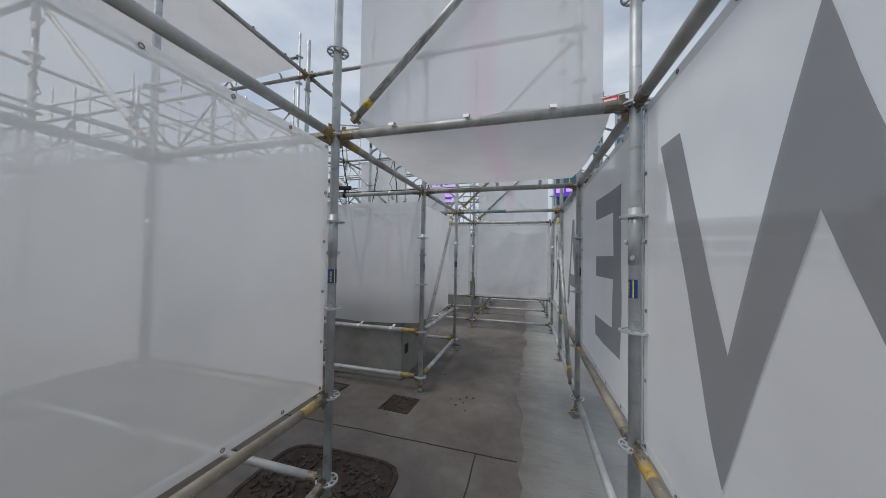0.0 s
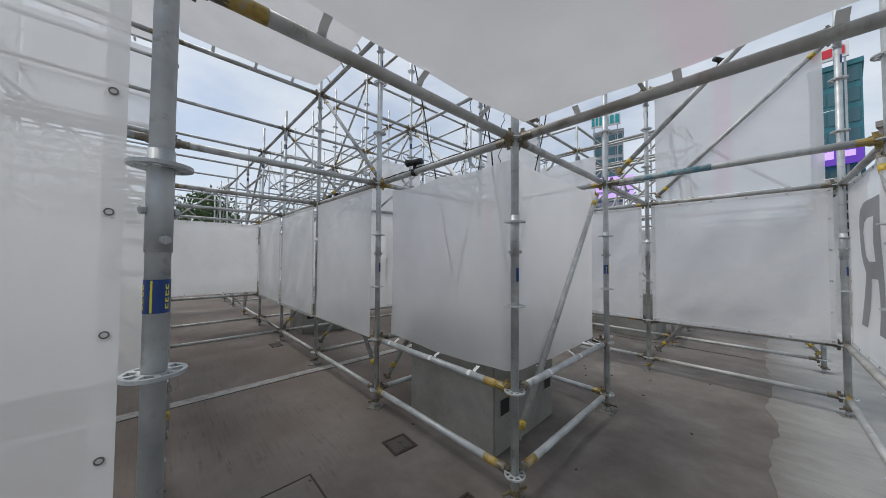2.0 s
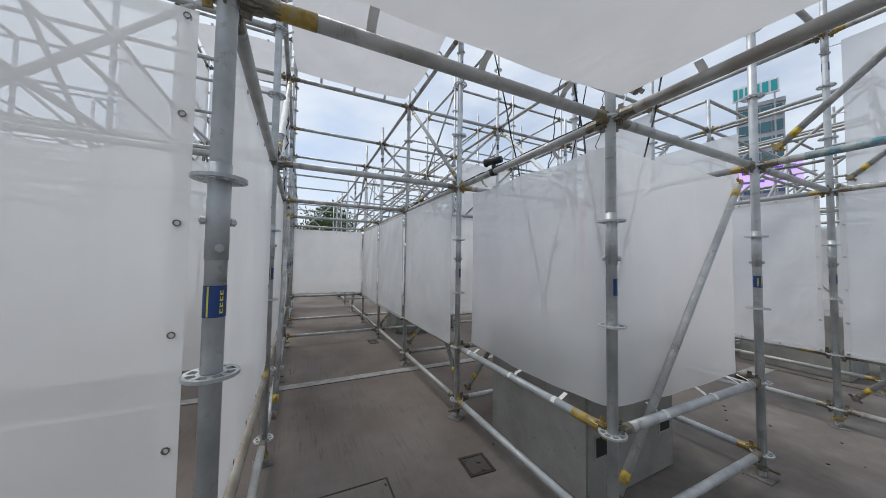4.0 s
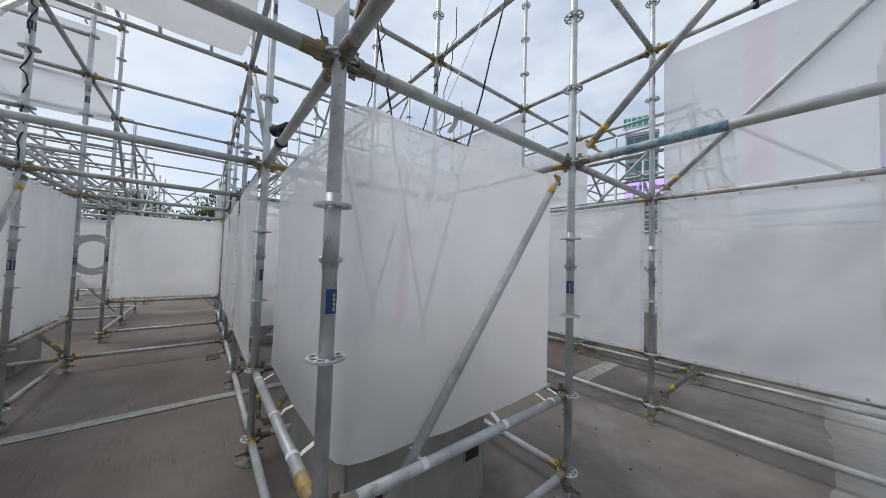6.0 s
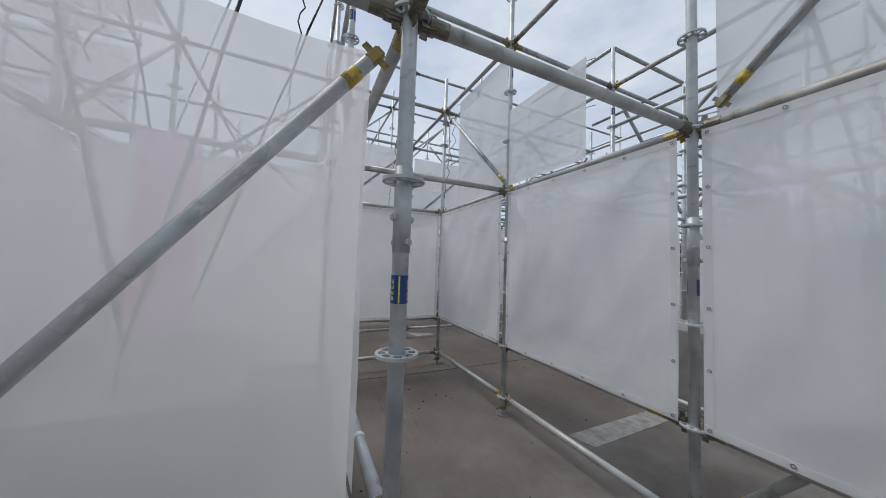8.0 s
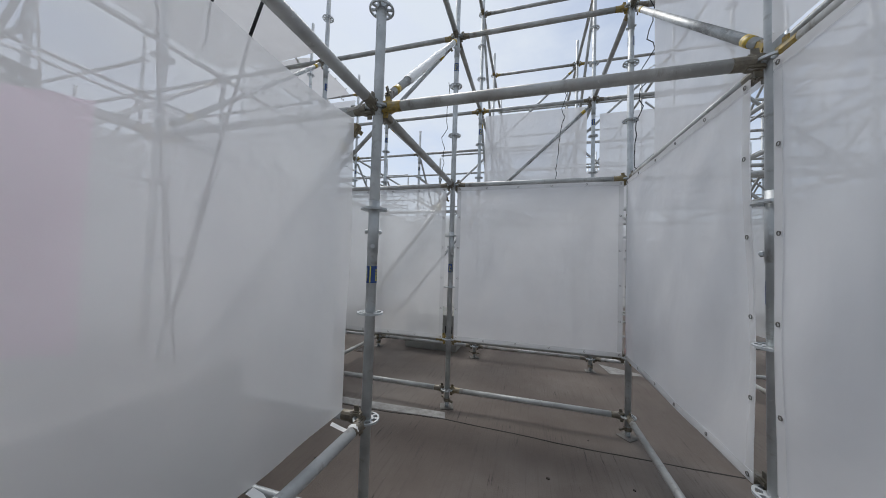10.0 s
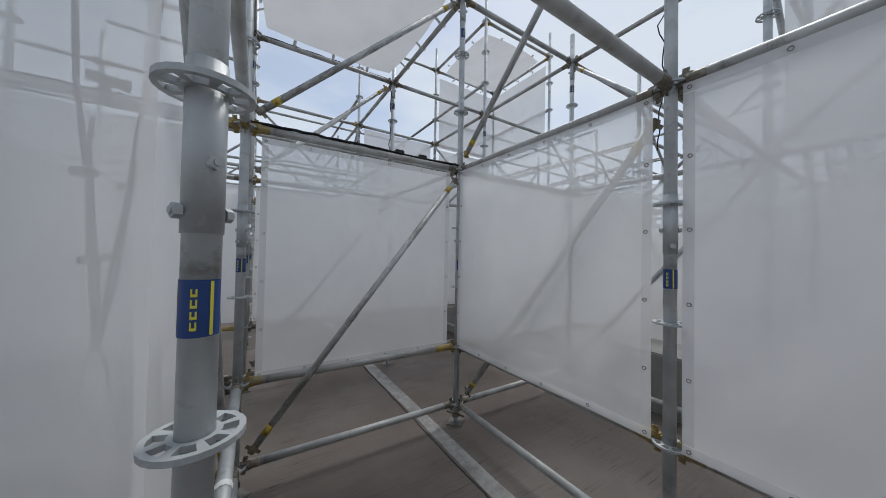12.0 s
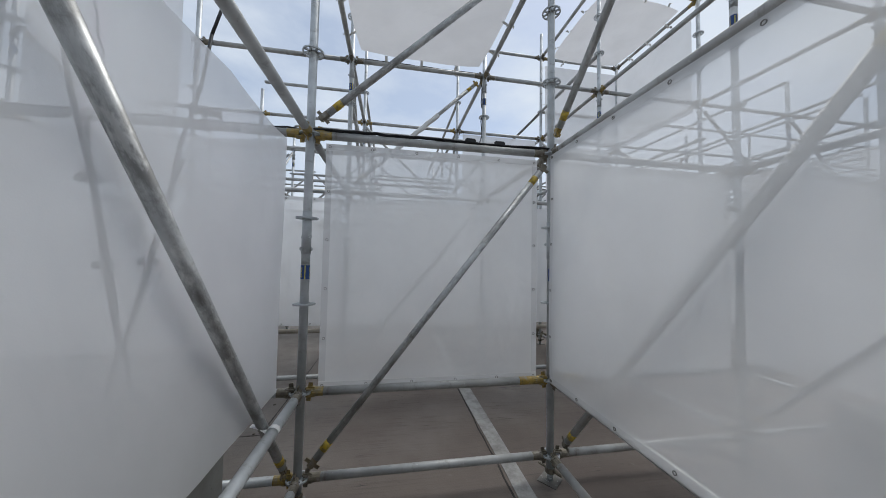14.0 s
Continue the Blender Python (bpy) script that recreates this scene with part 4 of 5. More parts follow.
# lifting slings on the counterweight, and a pink cloth hung among them
def sling(foot, tops, label="dark lifting rope rising from the counterweight"):
    e = new("lifting_sling")
    e.matrix_world = pose(*foot)
    tagged(e, label, "rope", "lifting slings")
    f = Vector(foot)
    bm = bmesh.new()
    add_box(bm, -0.09, 0.09, -0.012, 0.012, 0.0, 0.02, bevel=0.004)
    add_box(bm, -0.02, 0.02, -0.05, 0.05, 0.002, 0.018, bevel=0.004)
    part("anchor_bar", bm, M_LID, e, smooth=False)
    for sx in (-0.02, 0.02):
        bm = bmesh.new()
        add_tube(bm, (sx * 1.8, 0, 0.02), (sx * 0.6, 0, 0.17), 0.006, 8)
        part("shackle", bm, M_LID, e)
    for t in tops:
        d = Vector(t) - f
        bm = bmesh.new()
        n = 10
        pts = [Vector((0, 0, 0.16)).lerp(d, k / n) + Vector((0.012 * noise.noise(Vector((k * 0.9, t[0], 1))), 0.012 * noise.noise(Vector((k * 0.9, t[1], 5))), 0)) * (1 if 0 < k < n else 0) for k in range(n + 1)]
        for a, c in zip(pts, pts[1:]):
            add_tube(bm, a, c, 0.0065, 8)
        part("rope", bm, M_BLACK, e)
        u = (d - Vector((0, 0, 0.16))).normalized()
        side = u.cross(Vector((0.3, 1, 0))).normalized() * 0.015
        bm = bmesh.new()
        foot_at = Vector((0, 0, 0.16))
        for a, c in ((foot_at, foot_at + u * 0.2 + side), (foot_at + u * 0.2 + side, foot_at + u * 0.62 + side * 0.7), (foot_at + u * 0.62 + side * 0.7, foot_at + u * 0.7 + side * 1.6)):
            add_tube(bm, a, c, 0.0055, 8)
        part("rope_tail", bm, M_BLACK, e, "doubled-back rope end")
        for s in (0.30, 0.55):
            bm = bmesh.new()
            add_box(bm, -0.02, 0.034, -0.012, 0.012, -0.012, 0.012, bevel=0.004, m=Matrix.Translation(foot_at + u * s + side * 0.4))
            part("rope_clamp", bm, M_LID, e, "bolted steel rope clamp", smooth=False)


sling((-1.20, 2.28, 0.985), [(-1.25, 3.00, 3.68), (-1.32, 1.72, 3.68)])
sling((-0.53, 2.30, 0.985), [(-0.58, 1.75, 3.68), (-0.33, 2.86, 3.68)])
_e = new("hanging_cloth")
_e.matrix_world = pose(-0.79, 2.30, 1.12, 0, 0, -45)
tagged(_e, "pale pink translucent cloth strip hung on a cord", "cloth")
_bm = bmesh.new()
_g = [[_bm.verts.new((-0.12 + 0.024 * a, 0.012 * math.sin(a * 1.1 + c * 0.2), c * 0.05)) for c in range(18)] for a in range(11)]
for a in range(10):
    for c in range(17):
        _bm.faces.new((_g[a][c], _g[a + 1][c], _g[a + 1][c + 1], _g[a][c + 1]))
part("cloth", _bm, M_PINK, _e)
_bm = bmesh.new()
add_tube(_bm, (0, 0, 0.84), (-0.15, 0.63, 2.55), 0.004, 6)
part("cord", _bm, M_TIE, _e)

def crumpled_sleeve(length):
    """Thin cloth wound round a tube, creased and uneven."""
    bm = bmesh.new()
    n, m = 14, 46
    rows = []
    for a in range(m + 1):
        x = length * a / m
        row = []
        for k in range(n):
            q = 2 * math.pi * k / n
            r = 0.0235 + 0.011 * abs(noise.noise(Vector((x * 14, math.cos(q) * 1.7, math.sin(q) * 1.7 + 3)))) + 0.006 * abs(noise.noise(Vector((x * 45, q, 8))))
            sag = 0.010 * max(0, noise.noise(Vector((x * 5, 2, 2))))
            row.append(bm.verts.new((x, r * math.cos(q), r * math.sin(q) - sag)))
        rows.append(row)
    for a in range(m):
        for k in range(n):
            bm.faces.new((rows[a][k], rows[a + 1][k], rows[a + 1][(k + 1) % n], rows[a][(k + 1) % n]))
    return mesh_of("sleeve", bm, M_TIE)


# ---- braces beside the walk ----
T2, B2 = 2.12, 0.295
brace((-0.05, 2 * BAY - 0.06, T2), (-0.05, BAY + 0.06, B2))
brace((-BAY + 0.05, 2 * BAY - 0.06, T2), (-BAY + 0.05, BAY + 0.06, B2))
brace((-2 * BAY + 0.06, BAY + 0.055, T2), (-BAY - 0.06, BAY + 0.055, B2))
brace((-2 * BAY - 0.055, 2 * BAY - 0.06, T2), (-2 * BAY - 0.055, BAY + 0.06, B2))
brace((BAY - 0.052, 2 * BAY - 0.06, T2), (BAY - 0.052, BAY + 0.06, B2))
brace((-2 * BAY + 0.06, 0.055, T2), (-BAY - 0.06, 0.055, B2))
brace((0.06, 3 * BAY + 0.055, B2), (BAY - 0.06, 3 * BAY + 0.055, T2))
for a, c in (((0, 0), (1, 0)), ((0, 1), (1, 1)), ((0, 2), (1, 2)), ((0, 3), (1, 3)), ((-1, 0), (-2, 0)), ((-1, 1), (-2, 1)), ((-1, 3), (-2, 3)), ((-2, 1), (-2, 2)), ((-1, 2), (-2, 2))):
    p, q = G(*a, 2.27), G(*c, 3.62)
    d = (q - p)
    d.z = 0
    d.normalize()
    b = brace(p + d * 0.06, q - d * 0.06, side=(0.02, 0.02, 0))
    if (a, c) in (((-1, 2), (-2, 2)), ((-1, 0), (-2, 0))):
        t = part("sleeve", crumpled_sleeve(0.95), None, b, "crumpled white cloth wrapped round the brace")
        t.matrix_basis = Matrix.Translation((0.35, 0, 0))

# braces in the far bays
rng = random.Random(11)
for i in range(I0, I1):
    for j in range(J0, J1 + 1):
        near_cell = -2 <= i <= 1 and -1 <= j <= 3
        for di, dj in ((1, 0), (0, 1)):
            k, l = i + di, j + dj
            if near_cell or l > J1 or not used(i, j) or not used(k, l) or (di == 1 and j in (0, 1) and i >= -4):
                continue
            d = Vector((di, dj, 0)) * 0.06
            for chance, z0, z1 in ((0.55, 2.27, 3.62), (0.3, B2, T2), (0.4 if i <= -4 and j >= 2 and tall(i, j) and tall(k, l) else 0, 3.77, 5.12)):
                roll = rng.random()
                lo, hi = ((i, j), (k, l)) if rng.random() < 0.5 else ((k, l), (i, j))
                f = 1 if lo == (i, j) else -1
                if roll < chance and not (z0 == B2 and (i, j, di) == (-3, 3, 1)):
                    if is_near(i, j, k, l):
                        brace(G(*lo, z0 - 0.03) + d * f * 0.15, G(*hi, z1 + 0.03) - d * f * 0.15)
                    else:
                        FAR.append((G(*lo, z0) + d * f, G(*hi, z1) - d * f, 0.021))


for i in range(-14, 1):
    for j in range(-9, 11):
        inside = I0 <= i and J0 <= j <= J1
        if not used(min(i, 1), j) or (inside and is_near(i, j, i, j)) or (i <= -6 and 0 <= j <= 6):
            continue
        if not inside and rng.random() < 0.75:
            FAR.append((G(i, j, GZ), G(i, j, rng.choice((3.95, 4.1, 4.3, 5.6))), TUBE))
        for di, dj in ((1, 0), (0, 1)):
            if i + di > 0 or (i > -3 and -1 <= j <= 4):
                continue
            for z in ((2.7, 3.2, 4.2) if inside else (2.2, 3.2, 3.7)):
                if rng.random() < (0.36 if inside else 0.6):
                    FAR.append((G(i, j, z), G(i + di, j + dj, z), TUBE))
            if not inside and rng.random() < 0.35:
                FAR.append((G(i, j, 2.25), G(i + di, j + dj, 3.65), 0.021))


# close-set upper rails beyond the left-hand bays
for i in range(-7, 0):
    for j in (-3, -2, -1):
        for di, dj in ((1, 0), (0, 1)):
            for z in (2.7, 3.2, 4.2):
                if rng.random() < (0.7 if z < 4 else 0.45):
                    FAR.append((G(i, j, z), G(i + di, j + dj, z), TUBE))
            if rng.random() < 0.65:
                up = rng.random() < 0.5
                FAR.append((G(i, j, 2.25 if up else 3.65), G(i + di, j + dj, 3.65 if up else 2.25), 0.021))


# upper rails of the bays beyond the walled lane
upper = random.Random(5)
for i in range(-4, 0):
    for j in (4, 5, 6):
        for di, dj in ((1, 0), (0, 1)):
            for z in (2.7, 3.2, 4.2):
                if upper.random() < 0.5 and used(i + di, j + dj):
                    FAR.append((G(i, j, z), G(i + di, j + dj, z), TUBE))
            if upper.random() < 0.5 and used(i + di, j + dj):
                rise = upper.random() < 0.5
                FAR.append((G(i, j, 2.25 if rise else 3.65), G(i + di, j + dj, 3.65 if rise else 2.25), 0.021))


for i, j in [(i, j) for i in range(-9, -3) for j in range(-5, -1)] + [(i, j) for i in range(-10, -5) for j in range(2, 5)]:
    for di, dj in ((1, 0), (0, 1)):
        for z in (2.2, 2.7, 3.2, 3.7, 4.2):
            if upper.random() < 0.42:
                FAR.append((G(i, j, z), G(i + di, j + dj, z), TUBE))
        if upper.random() < 0.6:
            rise = upper.random() < 0.5
            FAR.append((G(i, j, 2.25 if rise else 3.65), G(i + di, j + dj, 3.65 if rise else 2.25), 0.021))


def far_tubes():
    """The tubes of the far bays, joined."""
    vs, fs = [], []
    n = 8
    for p, q, r in FAR:
        m = along(p, q)
        L = (q - p).length
        base = len(vs)
        for x in (0.03, L - 0.03):
            for k in range(n):
                a = 2 * math.pi * k / n
                vs.append(tuple(m @ Vector((x, r * math.cos(a), r * math.sin(a)))))
        for k in range(n):
            fs.append((base + k, base + (k + 1) % n, base + n + (k + 1) % n, base + n + k))
    me = bpy.data.meshes.new("far_scaffold_tubes")
    me.from_pydata(vs, [], fs)
    me.materials.append(M_LEDGER)
    for f in me.polygons:
        f.use_smooth = True
    tagged(new("far_scaffold_tubes", me), "galvanised ledgers and braces of the scaffold beyond", "scaffold tube", kind="stuff")


far_tubes()


# ---- upper sheets ----
def roof_sheet(x0, x1, y0, y1, z, label, sag=0.05, corner=0.09, material=None):
    e = new("roof_banner")
    e.matrix_world = pose(x0, y0, z)
    tagged(e, label, "banner", "fabric banners")
    bm = bmesh.new()
    n = 28
    grid = []
    for a in range(n + 1):
        col = []
        for c in range(n + 1):
            u, v = a / n, c / n
            cu, cv = 2 * u - 1, 2 * v - 1
            pull = corner * (cu * cu) * (cv * cv)
            x = u * (x1 - x0) - pull * cu
            y = v * (y1 - y0) - pull * cv
            h = -sag * math.sin(math.pi * u) * math.sin(math.pi * v) + 0.02 * noise.noise(Vector((u * 3, v * 3, x0 * 7)))
            col.append(bm.verts.new((x, y, h)))
        grid.append(col)
    for a in range(n):
        for c in range(n):
            bm.faces.new((grid[a][c], grid[a + 1][c], grid[a + 1][c + 1], grid[a][c + 1]))
    part("fabric", bm, material or M_ROOF, e)
    for u in (0.22, 0.5, 0.78):
        for px, py, qx, qy in ((u * (x1 - x0), 0.02, u * (x1 - x0), -0.07), (u * (x1 - x0), y1 - y0 - 0.02, u * (x1 - x0), y1 - y0 + 0.05), (0.02, u * (y1 - y0), -0.07, u * (y1 - y0)), (x1 - x0 - 0.02, u * (y1 - y0), x1 - x0 + 0.07, u * (y1 - y0))):
            bm = bmesh.new()
            strap(bm, Vector((px, py, 0.0)), Vector((qx, qy, -0.05)), 0.03)
            part("tie_strap", bm, M_TIE, e, "white fabric tie looped round a tube")
    return e


roof_sheet(0.05, BAY - 0.025, 0.05, BAY - 0.012, 2.257, "white mesh fabric roof with a faint pink streak", 0.03, 0.045, M_ROOFPINK)
roof_sheet(-2 * BAY + 0.05, -BAY - 0.06, 0.05, BAY - 0.05, 3.755, "white mesh fabric stretched as a high roof", 0.05, 0.05)
roof_sheet(-4 * BAY + 0.10, -3 * BAY - 0.10, -BAY + 0.10, -0.10, 5.14, "white mesh fabric stretched over the tallest lift", 0.05, 0.05)
UPPER = [((0, 0), (1, 0), dict(off=0.05, z0=2.24, z1=4.6, inset=0.12)), ((1, 3), (0, 3), dict(off=-0.032, z0=2.235, z1=3.60, inset=0.09)),
         ((-1, 3), (-1.77, 3), dict(off=-0.035, z0=2.17, z1=3.66, inset=0.05)), ((-3, 3), (-3, 2), dict(off=0.0, z0=2.2, z1=3.62, inset=0.08)), ((-3, 4), (-3, 3), dict(off=0.0, z0=2.2, z1=3.50, inset=0.08)),
         ((-4, -1), (-4, 0), dict(off=-0.04, z0=3.6, z1=5.05, inset=0.06)), ((-4, -1), (-3, -1), dict(off=0.04, z0=3.62, z1=5.04, inset=0.06)), ((-3, -1), (-4, -1), dict(off=0.0, z0=2.2, z1=3.6, inset=0.1)),
         ((-2, -1), (-3, -1), dict(off=0.0, z0=2.3, z1=3.66, inset=0.1)), ((-5, 4), (-5, 3), dict(off=0.0, z0=2.3, z1=3.6, inset=0.1)), ((-4, -3), (-5, -3), dict(off=0.0, z0=0.8, z1=3.6, inset=0.1))]
def corner_ropes(e, p, q, z0, z1):
    """Short white cords from a sheet's corners to the posts beside it."""
    inv = e.matrix_world.inverted()
    L = WAVES[e.name][0]
    for x, post in ((0.01, p), (L - 0.01, q)):
        for z in (z0 + 0.03, (z0 + z1) / 2, z1 - 0.03):
            bm = bmesh.new()
            add_tube(bm, Vector((x, 0, z)), inv @ Vector((post.x, post.y, z)), 0.004, 6)
            part("tie_cord", bm, M_TIE, e, "white tie cord")


for a, c, style in UPPER:
    e = sheet(G(*a), G(*c), eyelets=False, label="white mesh fabric panel on the upper scaffold lift", material=M_PANELPINK if 1 in (a[0], c[0]) else M_SHEET2, **style)
    corner_ropes(e, G(*a), G(*c), style["z0"], style["z1"])
e = sheet(G(-1, 3), G(-0.37, 3), 2.235, 2.98, off=-0.035, inset=0.05, eyelets=False, label="short white mesh fabric panel on the upper lift", material=M_SHEET2)
corner_ropes(e, G(-1, 3), G(-0.37, 3), 2.235, 2.98)
FARWALLS = [((i, 5), (i - 1, 5)) for i in range(1, -6, -1)] + [((1, 3), (1, 4)), ((1, 4), (1, 5))] + [((-4, j), (-4, j + 1)) for j in range(2, 5)] + [((i, -2), (i - 1, -2)) for i in range(0, -6, -1)] + [((-6, j), (-6, j + 1)) for j in range(-3, 4)] + [((-2, -1), (-3, -1)), ((-3, -1), (-4, -1)), ((-2, 4), (-3, 4)), ((-1, 4), (-2, 4)), ((-1, 7), (-2, 7)), ((-2, 7), (-3, 7)), ((-1, -1), (-1, 0)), ((-3, 2), (-4, 2)), ((-3, 1), (-3, 2))]
for a, c in FARWALLS:
    e = sheet(G(*a), G(*c), 0.76, 2.14, eyelets=False, label="white mesh fabric banner in the scaffold beyond")
    corner_ropes(e, G(*a), G(*c), 0.76, 2.14)


# ---- cables and small fittings ----
def cable(points, r=0.006, label="black cable lying along a scaffold tube"):
    cu = bpy.data.curves.new("cable", 'CURVE')
    cu.dimensions = '3D'
    cu.bevel_depth, cu.bevel_resolution = r, 2
    s = cu.splines.new('POLY')
    s.points.add(len(points) - 1)
    for p, c in zip(s.points, points):
        p.co = (*c, 1)
    tmp = new("cable", cu)
    me = bpy.data.meshes.new_from_object(tmp.evaluated_get(bpy.context.evaluated_depsgraph_get()))
    bpy.data.objects.remove(tmp)
    me.materials.clear()
    me.materials.append(M_BLACK)
    for f in me.polygons:
        f.use_smooth = True
    return tagged(new("cable", me), label, "cable", "cables")


def run(p, q, n=24, amp=0.012, lift=0.030):
    p, q = Vector(p), Vector(q)
    return [tuple(p.lerp(q, k / n) + Vector((amp * noise.noise(Vector((k * 0.5, p.x, 1))), amp * noise.noise(Vector((k * 0.5, p.y, 4))), lift + 0.6 * amp * noise.noise(Vector((k * 0.8, 2, p.x)))))) for k in range(n + 1)]


cable(run(G(0, 1, 2.2), G(-1, 1, 2.2)))
cable(run(G(-1, 1, 2.2), G(-2, 1, 2.2)))
cable(run(G(-1, 1, 2.2) + Vector((0, 0.012, 0)), G(-2, 1, 2.2) + Vector((0, 0.012, 0)), lift=0.034))
cable(run(G(-2, 0, 3.7) + Vector((0.03, 0, 0)), G(-2, 0, 2.2) + Vector((0.03, 0, 0)), lift=0, amp=0.05))
cable(run(G(-1, 0, 3.7), G(-2, 0, 3.7)))
for x, y, z0, z1 in ((-3.13, 4.66, 2.2, 3.7), (-0.85, 2.0, 2.23, 3.7), (-1.0, 2.7, 2.2, 3.7), (-4.2, 4.1, 2.2, 3.7), (-3.9, 2.7, 2.2, 3.7)):
    cable(run((x, y, z0), (x + 0.1, y + 0.12, z1), lift=0, amp=0.06), 0.004, "thin black cable hanging between scaffold lifts")


def floodlight(x, y, z, turn):
    """A small tubular lamp on a clamp over the ledger."""
    e = new("clamp_lamp")
    e.matrix_world = pose(x, y, z, 0, 0, turn)
    tagged(e, "small black clamp lamp on a scaffold ledger", "lamp")
    bm = bmesh.new()
    add_tube(bm, (-0.07, 0, 0.085), (0.05, 0, 0.085), 0.026, 16)
    add_tube(bm, (0.05, 0, 0.085), (0.075, 0, 0.085), 0.026, 16, 0.034)
    part("housing", bm, M_BLACK, e)
    bm = bmesh.new()
    add_tube(bm, (0.0755, 0, 0.085), (0.079, 0, 0.085), 0.030, 16)
    part("lens", bm, M_GLASSY, e)
    bm = bmesh.new()
    add_box(bm, -0.014, 0.014, -0.012, 0.012, 0.02, 0.065, bevel=0.003)
    add_tube(bm, (-0.02, 0, 0), (0.02, 0, 0), 0.031, 16)
    part("clamp", bm, M_BLACK, e)


floodlight(-0.98, BAY, 2.2, 200)
floodlight(0.72, 3 * BAY, 3.7, 60)
for x, s in ((-2.52, 0.02), (-2.72, 0.015)):
    bm = bmesh.new()
    add_box(bm, -0.035, 0.035, -s, s, 0.028, 0.058, bevel=0.006)
    e = new("cable_joint", mesh_of("cable_joint", bm, M_BLACK, False))
    e.location = (x, BAY, 2.2)
    tagged(e, "small black cable connector box on a ledger", "connector")


def post_tape(i, j, z0, z1, material, label, name):
    bm = bmesh.new()
    add_tube(bm, (0, 0, z0), (0, 0, z1), TUBE + 0.0015, 18)
    e = new(name, mesh_of(name, bm, material))
    e.location = G(i, j)
    tagged(e, label, "tape")


post_tape(-2, 3, 0.80, 1.03, M_RED, "faded red tape wound round a scaffold post", "red_tape")
post_tape(-2, 3, 0.722, 0.772, M_RED, "faded red tape wound round a scaffold post", "red_tape")


# ---- distance ----
def facade(name, az, dist, width, height, depth, wall, glass, label, floors, bays, z0=0.0):
    """A building seen over the scaffold: body, window strips on each floor, roof edge. az: degrees left of +y."""
    e = new(name)
    a = radians(az)
    cx, cy = -math.sin(a) * dist, math.cos(a) * dist
    e.matrix_world = pose(cx, cy, GZ, 0, 0, az)
    tagged(e, label, "building", kind="")
    bm = bmesh.new()
    add_box(bm, -width / 2, width / 2, 0, depth, 0, height)
    part("wall", bm, wall, e, smooth=False)
    bm = bmesh.new()
    add_box(bm, -width / 2 - 0.2, width / 2 + 0.2, -0.3, depth, height + 0.02, height + 0.9)
    part("roof", bm, wall, e, smooth=False)
    fh = height / floors
    bw = (width - 0.4) / bays
    bm = bmesh.new()
    add_box(bm, 0.06 * bw, 0.94 * bw, -0.12, 0.0, 0.18 * fh, 0.86 * fh)
    me = mesh_of("window", bm, glass, False)
    for f in range(floors):
        if (f + 1) * fh < z0:
            continue
        for b in range(bays):
            part("window", me, None, e).matrix_basis = pose(-width / 2 + 0.2 + b * bw, -0.005, f * fh)
    return e


def signboard(name, az, dist, el0, el1, width, back, label, bars, ink):
    """A flat board with plain bars for its writing."""
    a = radians(az)
    z0, z1 = 1.5 + dist * math.tan(radians(el0)), 1.5 + dist * math.tan(radians(el1))
    e = new(name)
    e.matrix_world = pose(-math.sin(a) * dist, math.cos(a) * dist, z0, 0, 0, az)
    tagged(e, label, "sign")
    bm = bmesh.new()
    add_box(bm, -width / 2, width / 2, 0, 0.5, 0, z1 - z0)
    part("board", bm, back, e, smooth=False)
    h = z1 - z0
    for k, (x0, x1, v0, v1) in enumerate(bars):
        bm = bmesh.new()
        add_box(bm, (x0 - 0.5) * width, (x1 - 0.5) * width, -0.12, -0.01, v0 * h, v1 * h)
        part("bar", bm, ink, e, smooth=False)
    for x in (-0.4 * width, 0.4 * width):
        bm = bmesh.new()
        add_box(bm, x - 0.15, x + 0.15, 0.1, 0.4, -z0 + GZ, 0)
        part("support", bm, M_GREYWALL, e, smooth=False)
    return e


facade("office_tower", 17.0, 100, 7.6, 38.5, 9, M_GREYWALL, M_TEALGLASS, "grey-green glass office tower with a roof sign", 11, 4, 12)
signboard("roof_sign", 17.4, 99, 21.6, 23.2, 7.6, M_WHITEPANEL, "white roof sign with turquoise lettering shapes", [(0.03, 0.12, 0.1, 0.9), (0.16, 0.24, 0.15, 0.85), (0.29, 0.41, 0.12, 0.88), (0.46, 0.6, 0.12, 0.88), (0.65, 0.78, 0.12, 0.88), (0.83, 0.96, 0.12, 0.88)], M_TURQ)
signboard("led_screen", 16.4, 92, 10.2, 13.6, 9.6, M_LILAC, "lilac lit advertising screen with dark lettering shapes", [(0.1, 0.3, 0.55, 0.8), (0.36, 0.5, 0.5, 0.8), (0.6, 0.9, 0.55, 0.72), (0.1, 0.45, 0.2, 0.3), (0.55, 0.9, 0.2, 0.3)], M_VIOLET)
facade("teal_tower", -7.0, 90, 6.0, 36.5, 8, M_TEALWALL, M_TEALGLASS, "teal glass tower block with a roof sign", 10, 3, 10)
signboard("roof_sign", -6.6, 89, 22.4, 23.8, 4.6, M_WHITEPANEL, "white roof sign with red lettering shapes", [(0.1, 0.25, 0.2, 0.8), (0.35, 0.6, 0.2, 0.8), (0.7, 0.9, 0.2, 0.8)], M_SIGNRED)
signboard("led_screen", -7.0, 88, 11.0, 13.2, 5.8, M_VIOLET, "violet lit advertising screen with pink lettering shapes", [(0.1, 0.45, 0.3, 0.7), (0.55, 0.85, 0.35, 0.65)], M_LILAC)
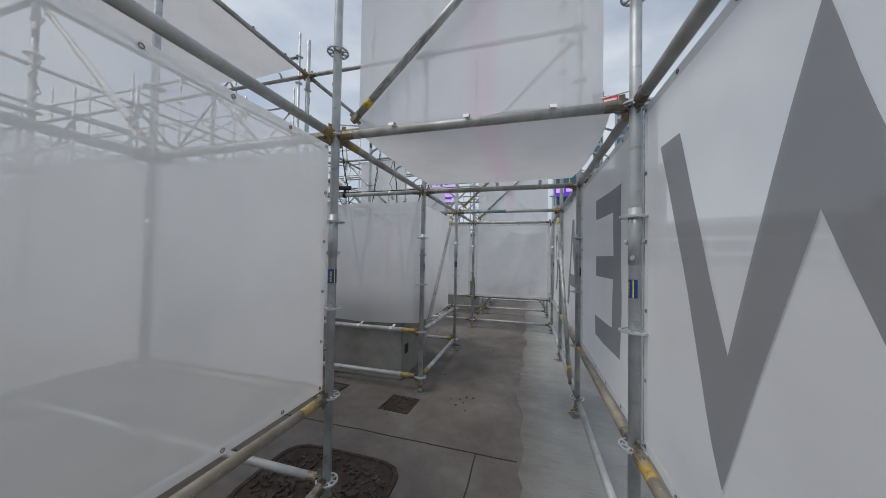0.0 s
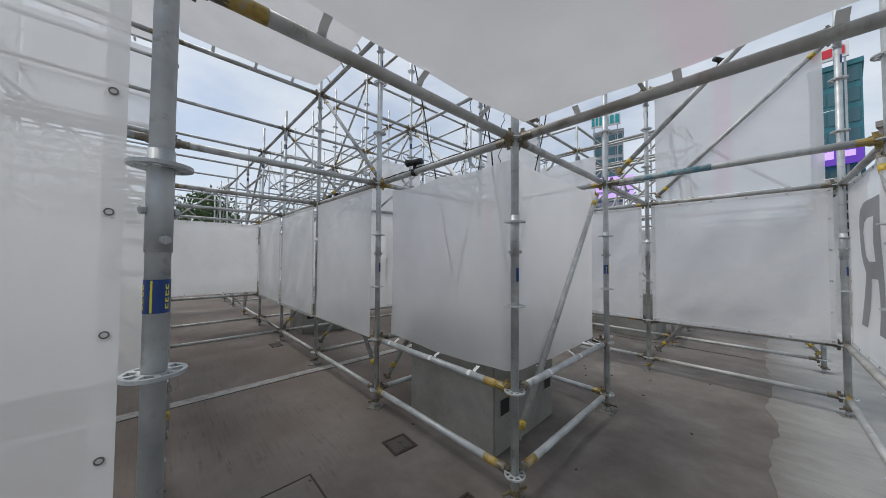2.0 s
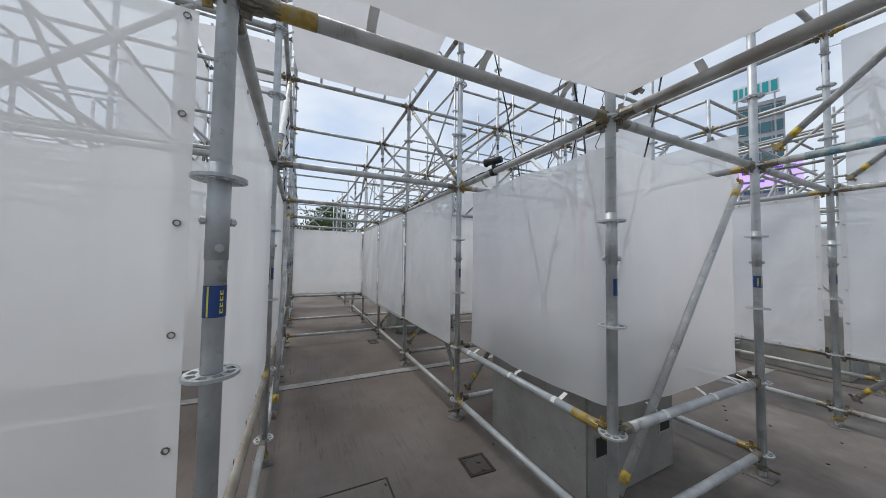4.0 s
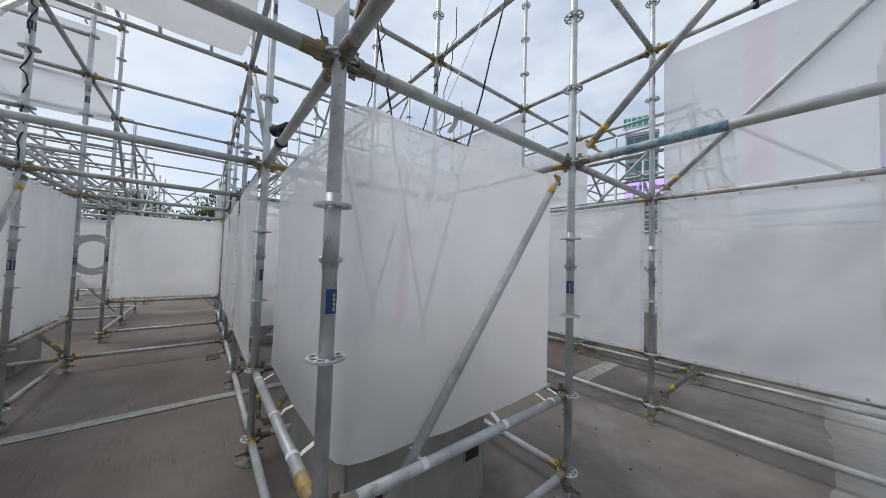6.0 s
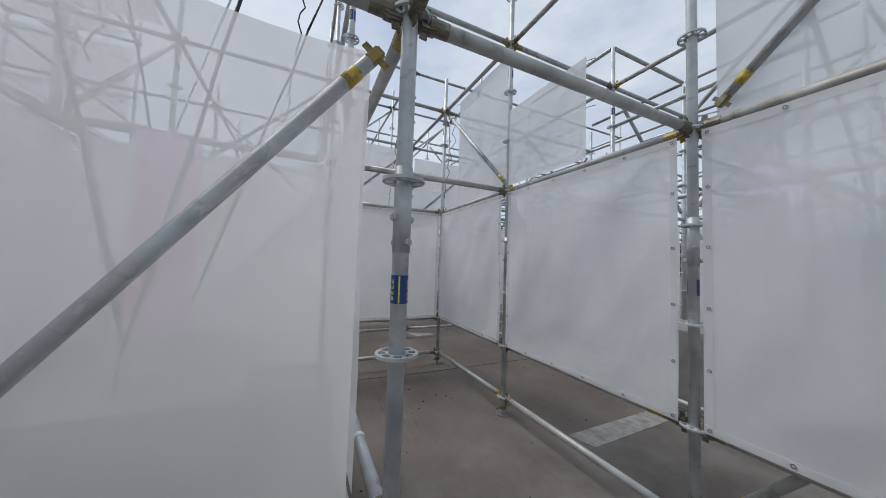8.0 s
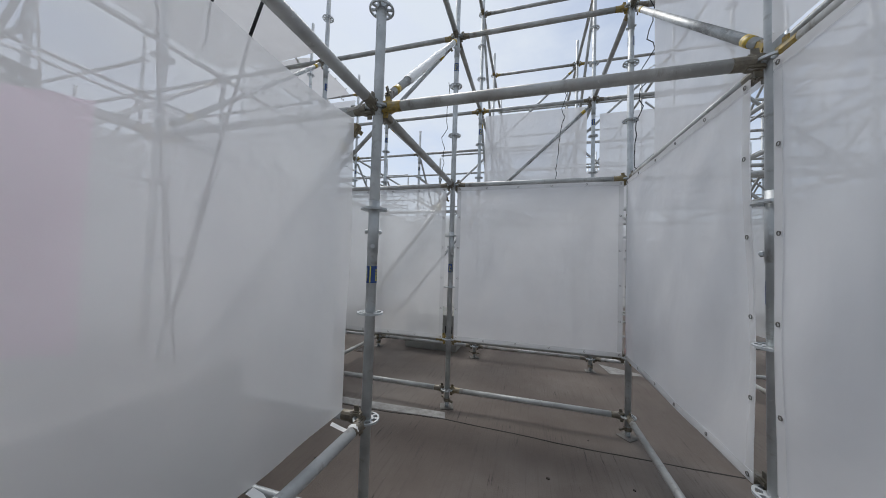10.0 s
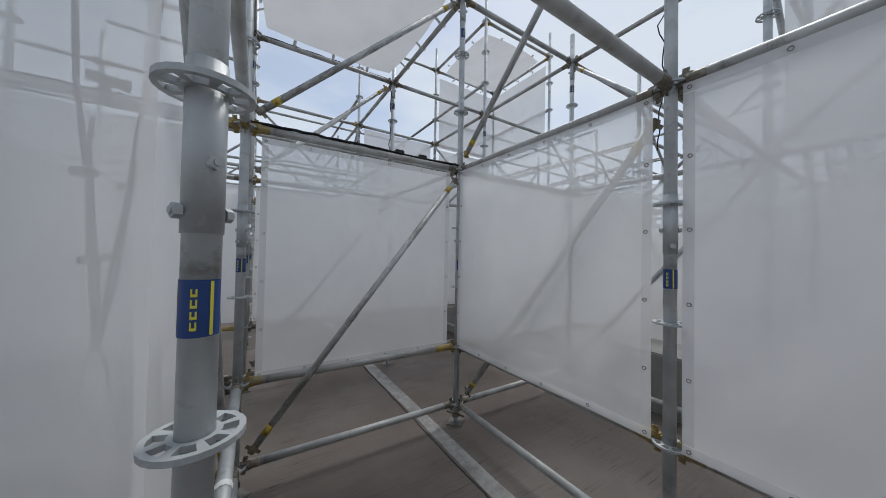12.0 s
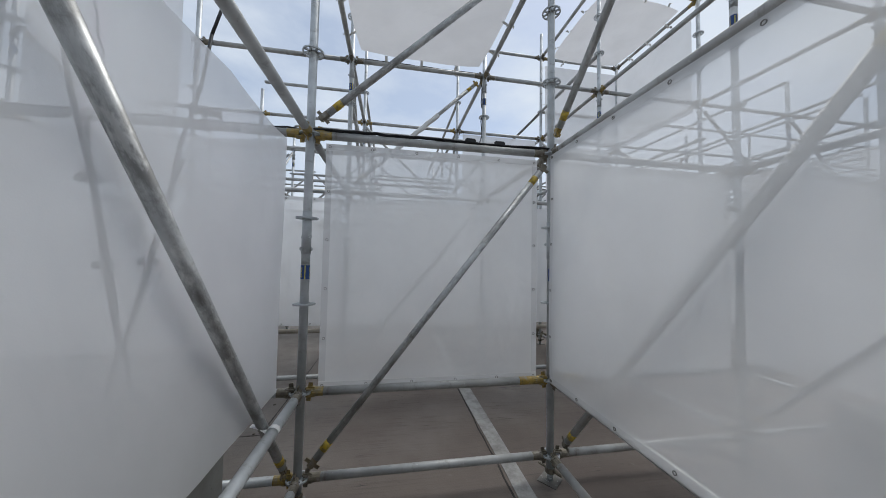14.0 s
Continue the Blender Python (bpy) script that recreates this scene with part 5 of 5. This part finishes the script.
facade("podium", -7.0, 86, 6.0, 14.8, 6, M_GREYWALL, M_DARK, "grey louvred podium block", 9, 1, 6)
facade("concrete_building", -16.0, 75, 16.0, 20.5, 12, M_BROWNWALL, M_DARK, "brown-grey concrete building with a dark rail", 4, 5)
facade("grey_tower", -12.0, 130, 3.6, 66.0, 8, M_GREYWALL, M_TEALGLASS, "slim pale grey residential tower", 20, 2, 20)
facade("blue_tower", -17.5, 125, 13.0, 57.0, 12, M_GREYWALL, M_BLUEGLASS, "blue glass office tower", 16, 4, 20)
signboard("roof_sign", -13.6, 118, 24.6, 26.0, 6.2, M_SIGNRED, "red roof sign with white lettering shapes", [(0.08, 0.2, 0.35, 0.75), (0.27, 0.9, 0.42, 0.62), (0.27, 0.8, 0.2, 0.3)], M_WHITEPANEL)
facade("low_building", -62.0, 60, 46.0, 9.0, 10, M_BROWNWALL, M_DARK, "low brown-grey building across the road", 3, 14)
# Red board stands in for a reddish roof; its white bar is added.
signboard("red_roof_board", -66.0, 58.5, 8.2, 9.8, 9.0, M_SIGNRED, "red board standing in for a reddish roof, one white bar", [(0.1, 0.9, 0.35, 0.65)], M_WHITEPANEL)
facade("low_building", 3.0, 112, 110.0, 9.5, 10, M_BROWNWALL, M_DARK, "low brown-grey building beyond the scaffold", 3, 24)
facade("low_building", -34.0, 70, 30.0, 8.0, 10, M_GREYWALL, M_DARK, "low grey building across the road", 3, 9)
facade("low_building", 90.0, 75, 90.0, 6.0, 10, M_GREYWALL, M_DARK, "low grey building behind the trees", 2, 18)
facade("low_building", 175.0, 90, 70.0, 12.0, 10, M_GREYWALL, M_DARK, "low grey building behind the scaffold", 4, 18)


def tree(az, dist, height, crown, seed):
    r = random.Random(seed)
    a = radians(az)
    e = new("tree")
    e.matrix_world = pose(-math.sin(a) * dist, math.cos(a) * dist, GZ)
    tagged(e, "broad green leafy street tree", "tree", "street trees")
    bm = bmesh.new()
    add_tube(bm, (0, 0, 0), (0.1, 0, height * 0.5), 0.16, 10, 0.10)
    tips = []
    for k in range(9):
        an, el = r.random() * 6.28, r.uniform(0.5, 1.2)
        L = crown * r.uniform(0.5, 0.95)
        p = Vector((0.1 * r.uniform(0.6, 1), 0, height * r.uniform(0.36, 0.5)))
        q = p + Vector((math.cos(an) * math.cos(el), math.sin(an) * math.cos(el), math.sin(el))) * L
        add_tube(bm, p, q, 0.06, 6, 0.015)
        tips.append(q)
    part("trunk", bm, M_BARK, e)
    bm = bmesh.new()
    for tip in tips:
        for m in range(9):
            c = tip + Vector((r.gauss(0, 0.42), r.gauss(0, 0.42), r.gauss(0, 0.30))) * crown * 0.5
            for n in range(34):
                o = c + Vector((r.gauss(0, 1), r.gauss(0, 1), r.gauss(0, 0.8))) * crown * 0.12
                s = r.uniform(0.10, 0.20)
                rot = Euler((r.uniform(0, 6.28), r.uniform(0, 6.28), r.uniform(0, 6.28))).to_matrix()
                vs = [bm.verts.new(o + rot @ Vector(v)) for v in ((-s, 0, 0), (0, -s * 0.45, 0.02), (s, 0, 0), (0, s * 0.45, 0.02))]
                bm.faces.new(vs)
    tagged(part("crown", bm, M_LEAF, e, smooth=False), kind="stuff")


tree(85.2, 30, 7.2, 3.0, 3)
tree(97.0, 34, 6.9, 3.0, 4)
tree(94.0, 36, 6.4, 3.0, 5)
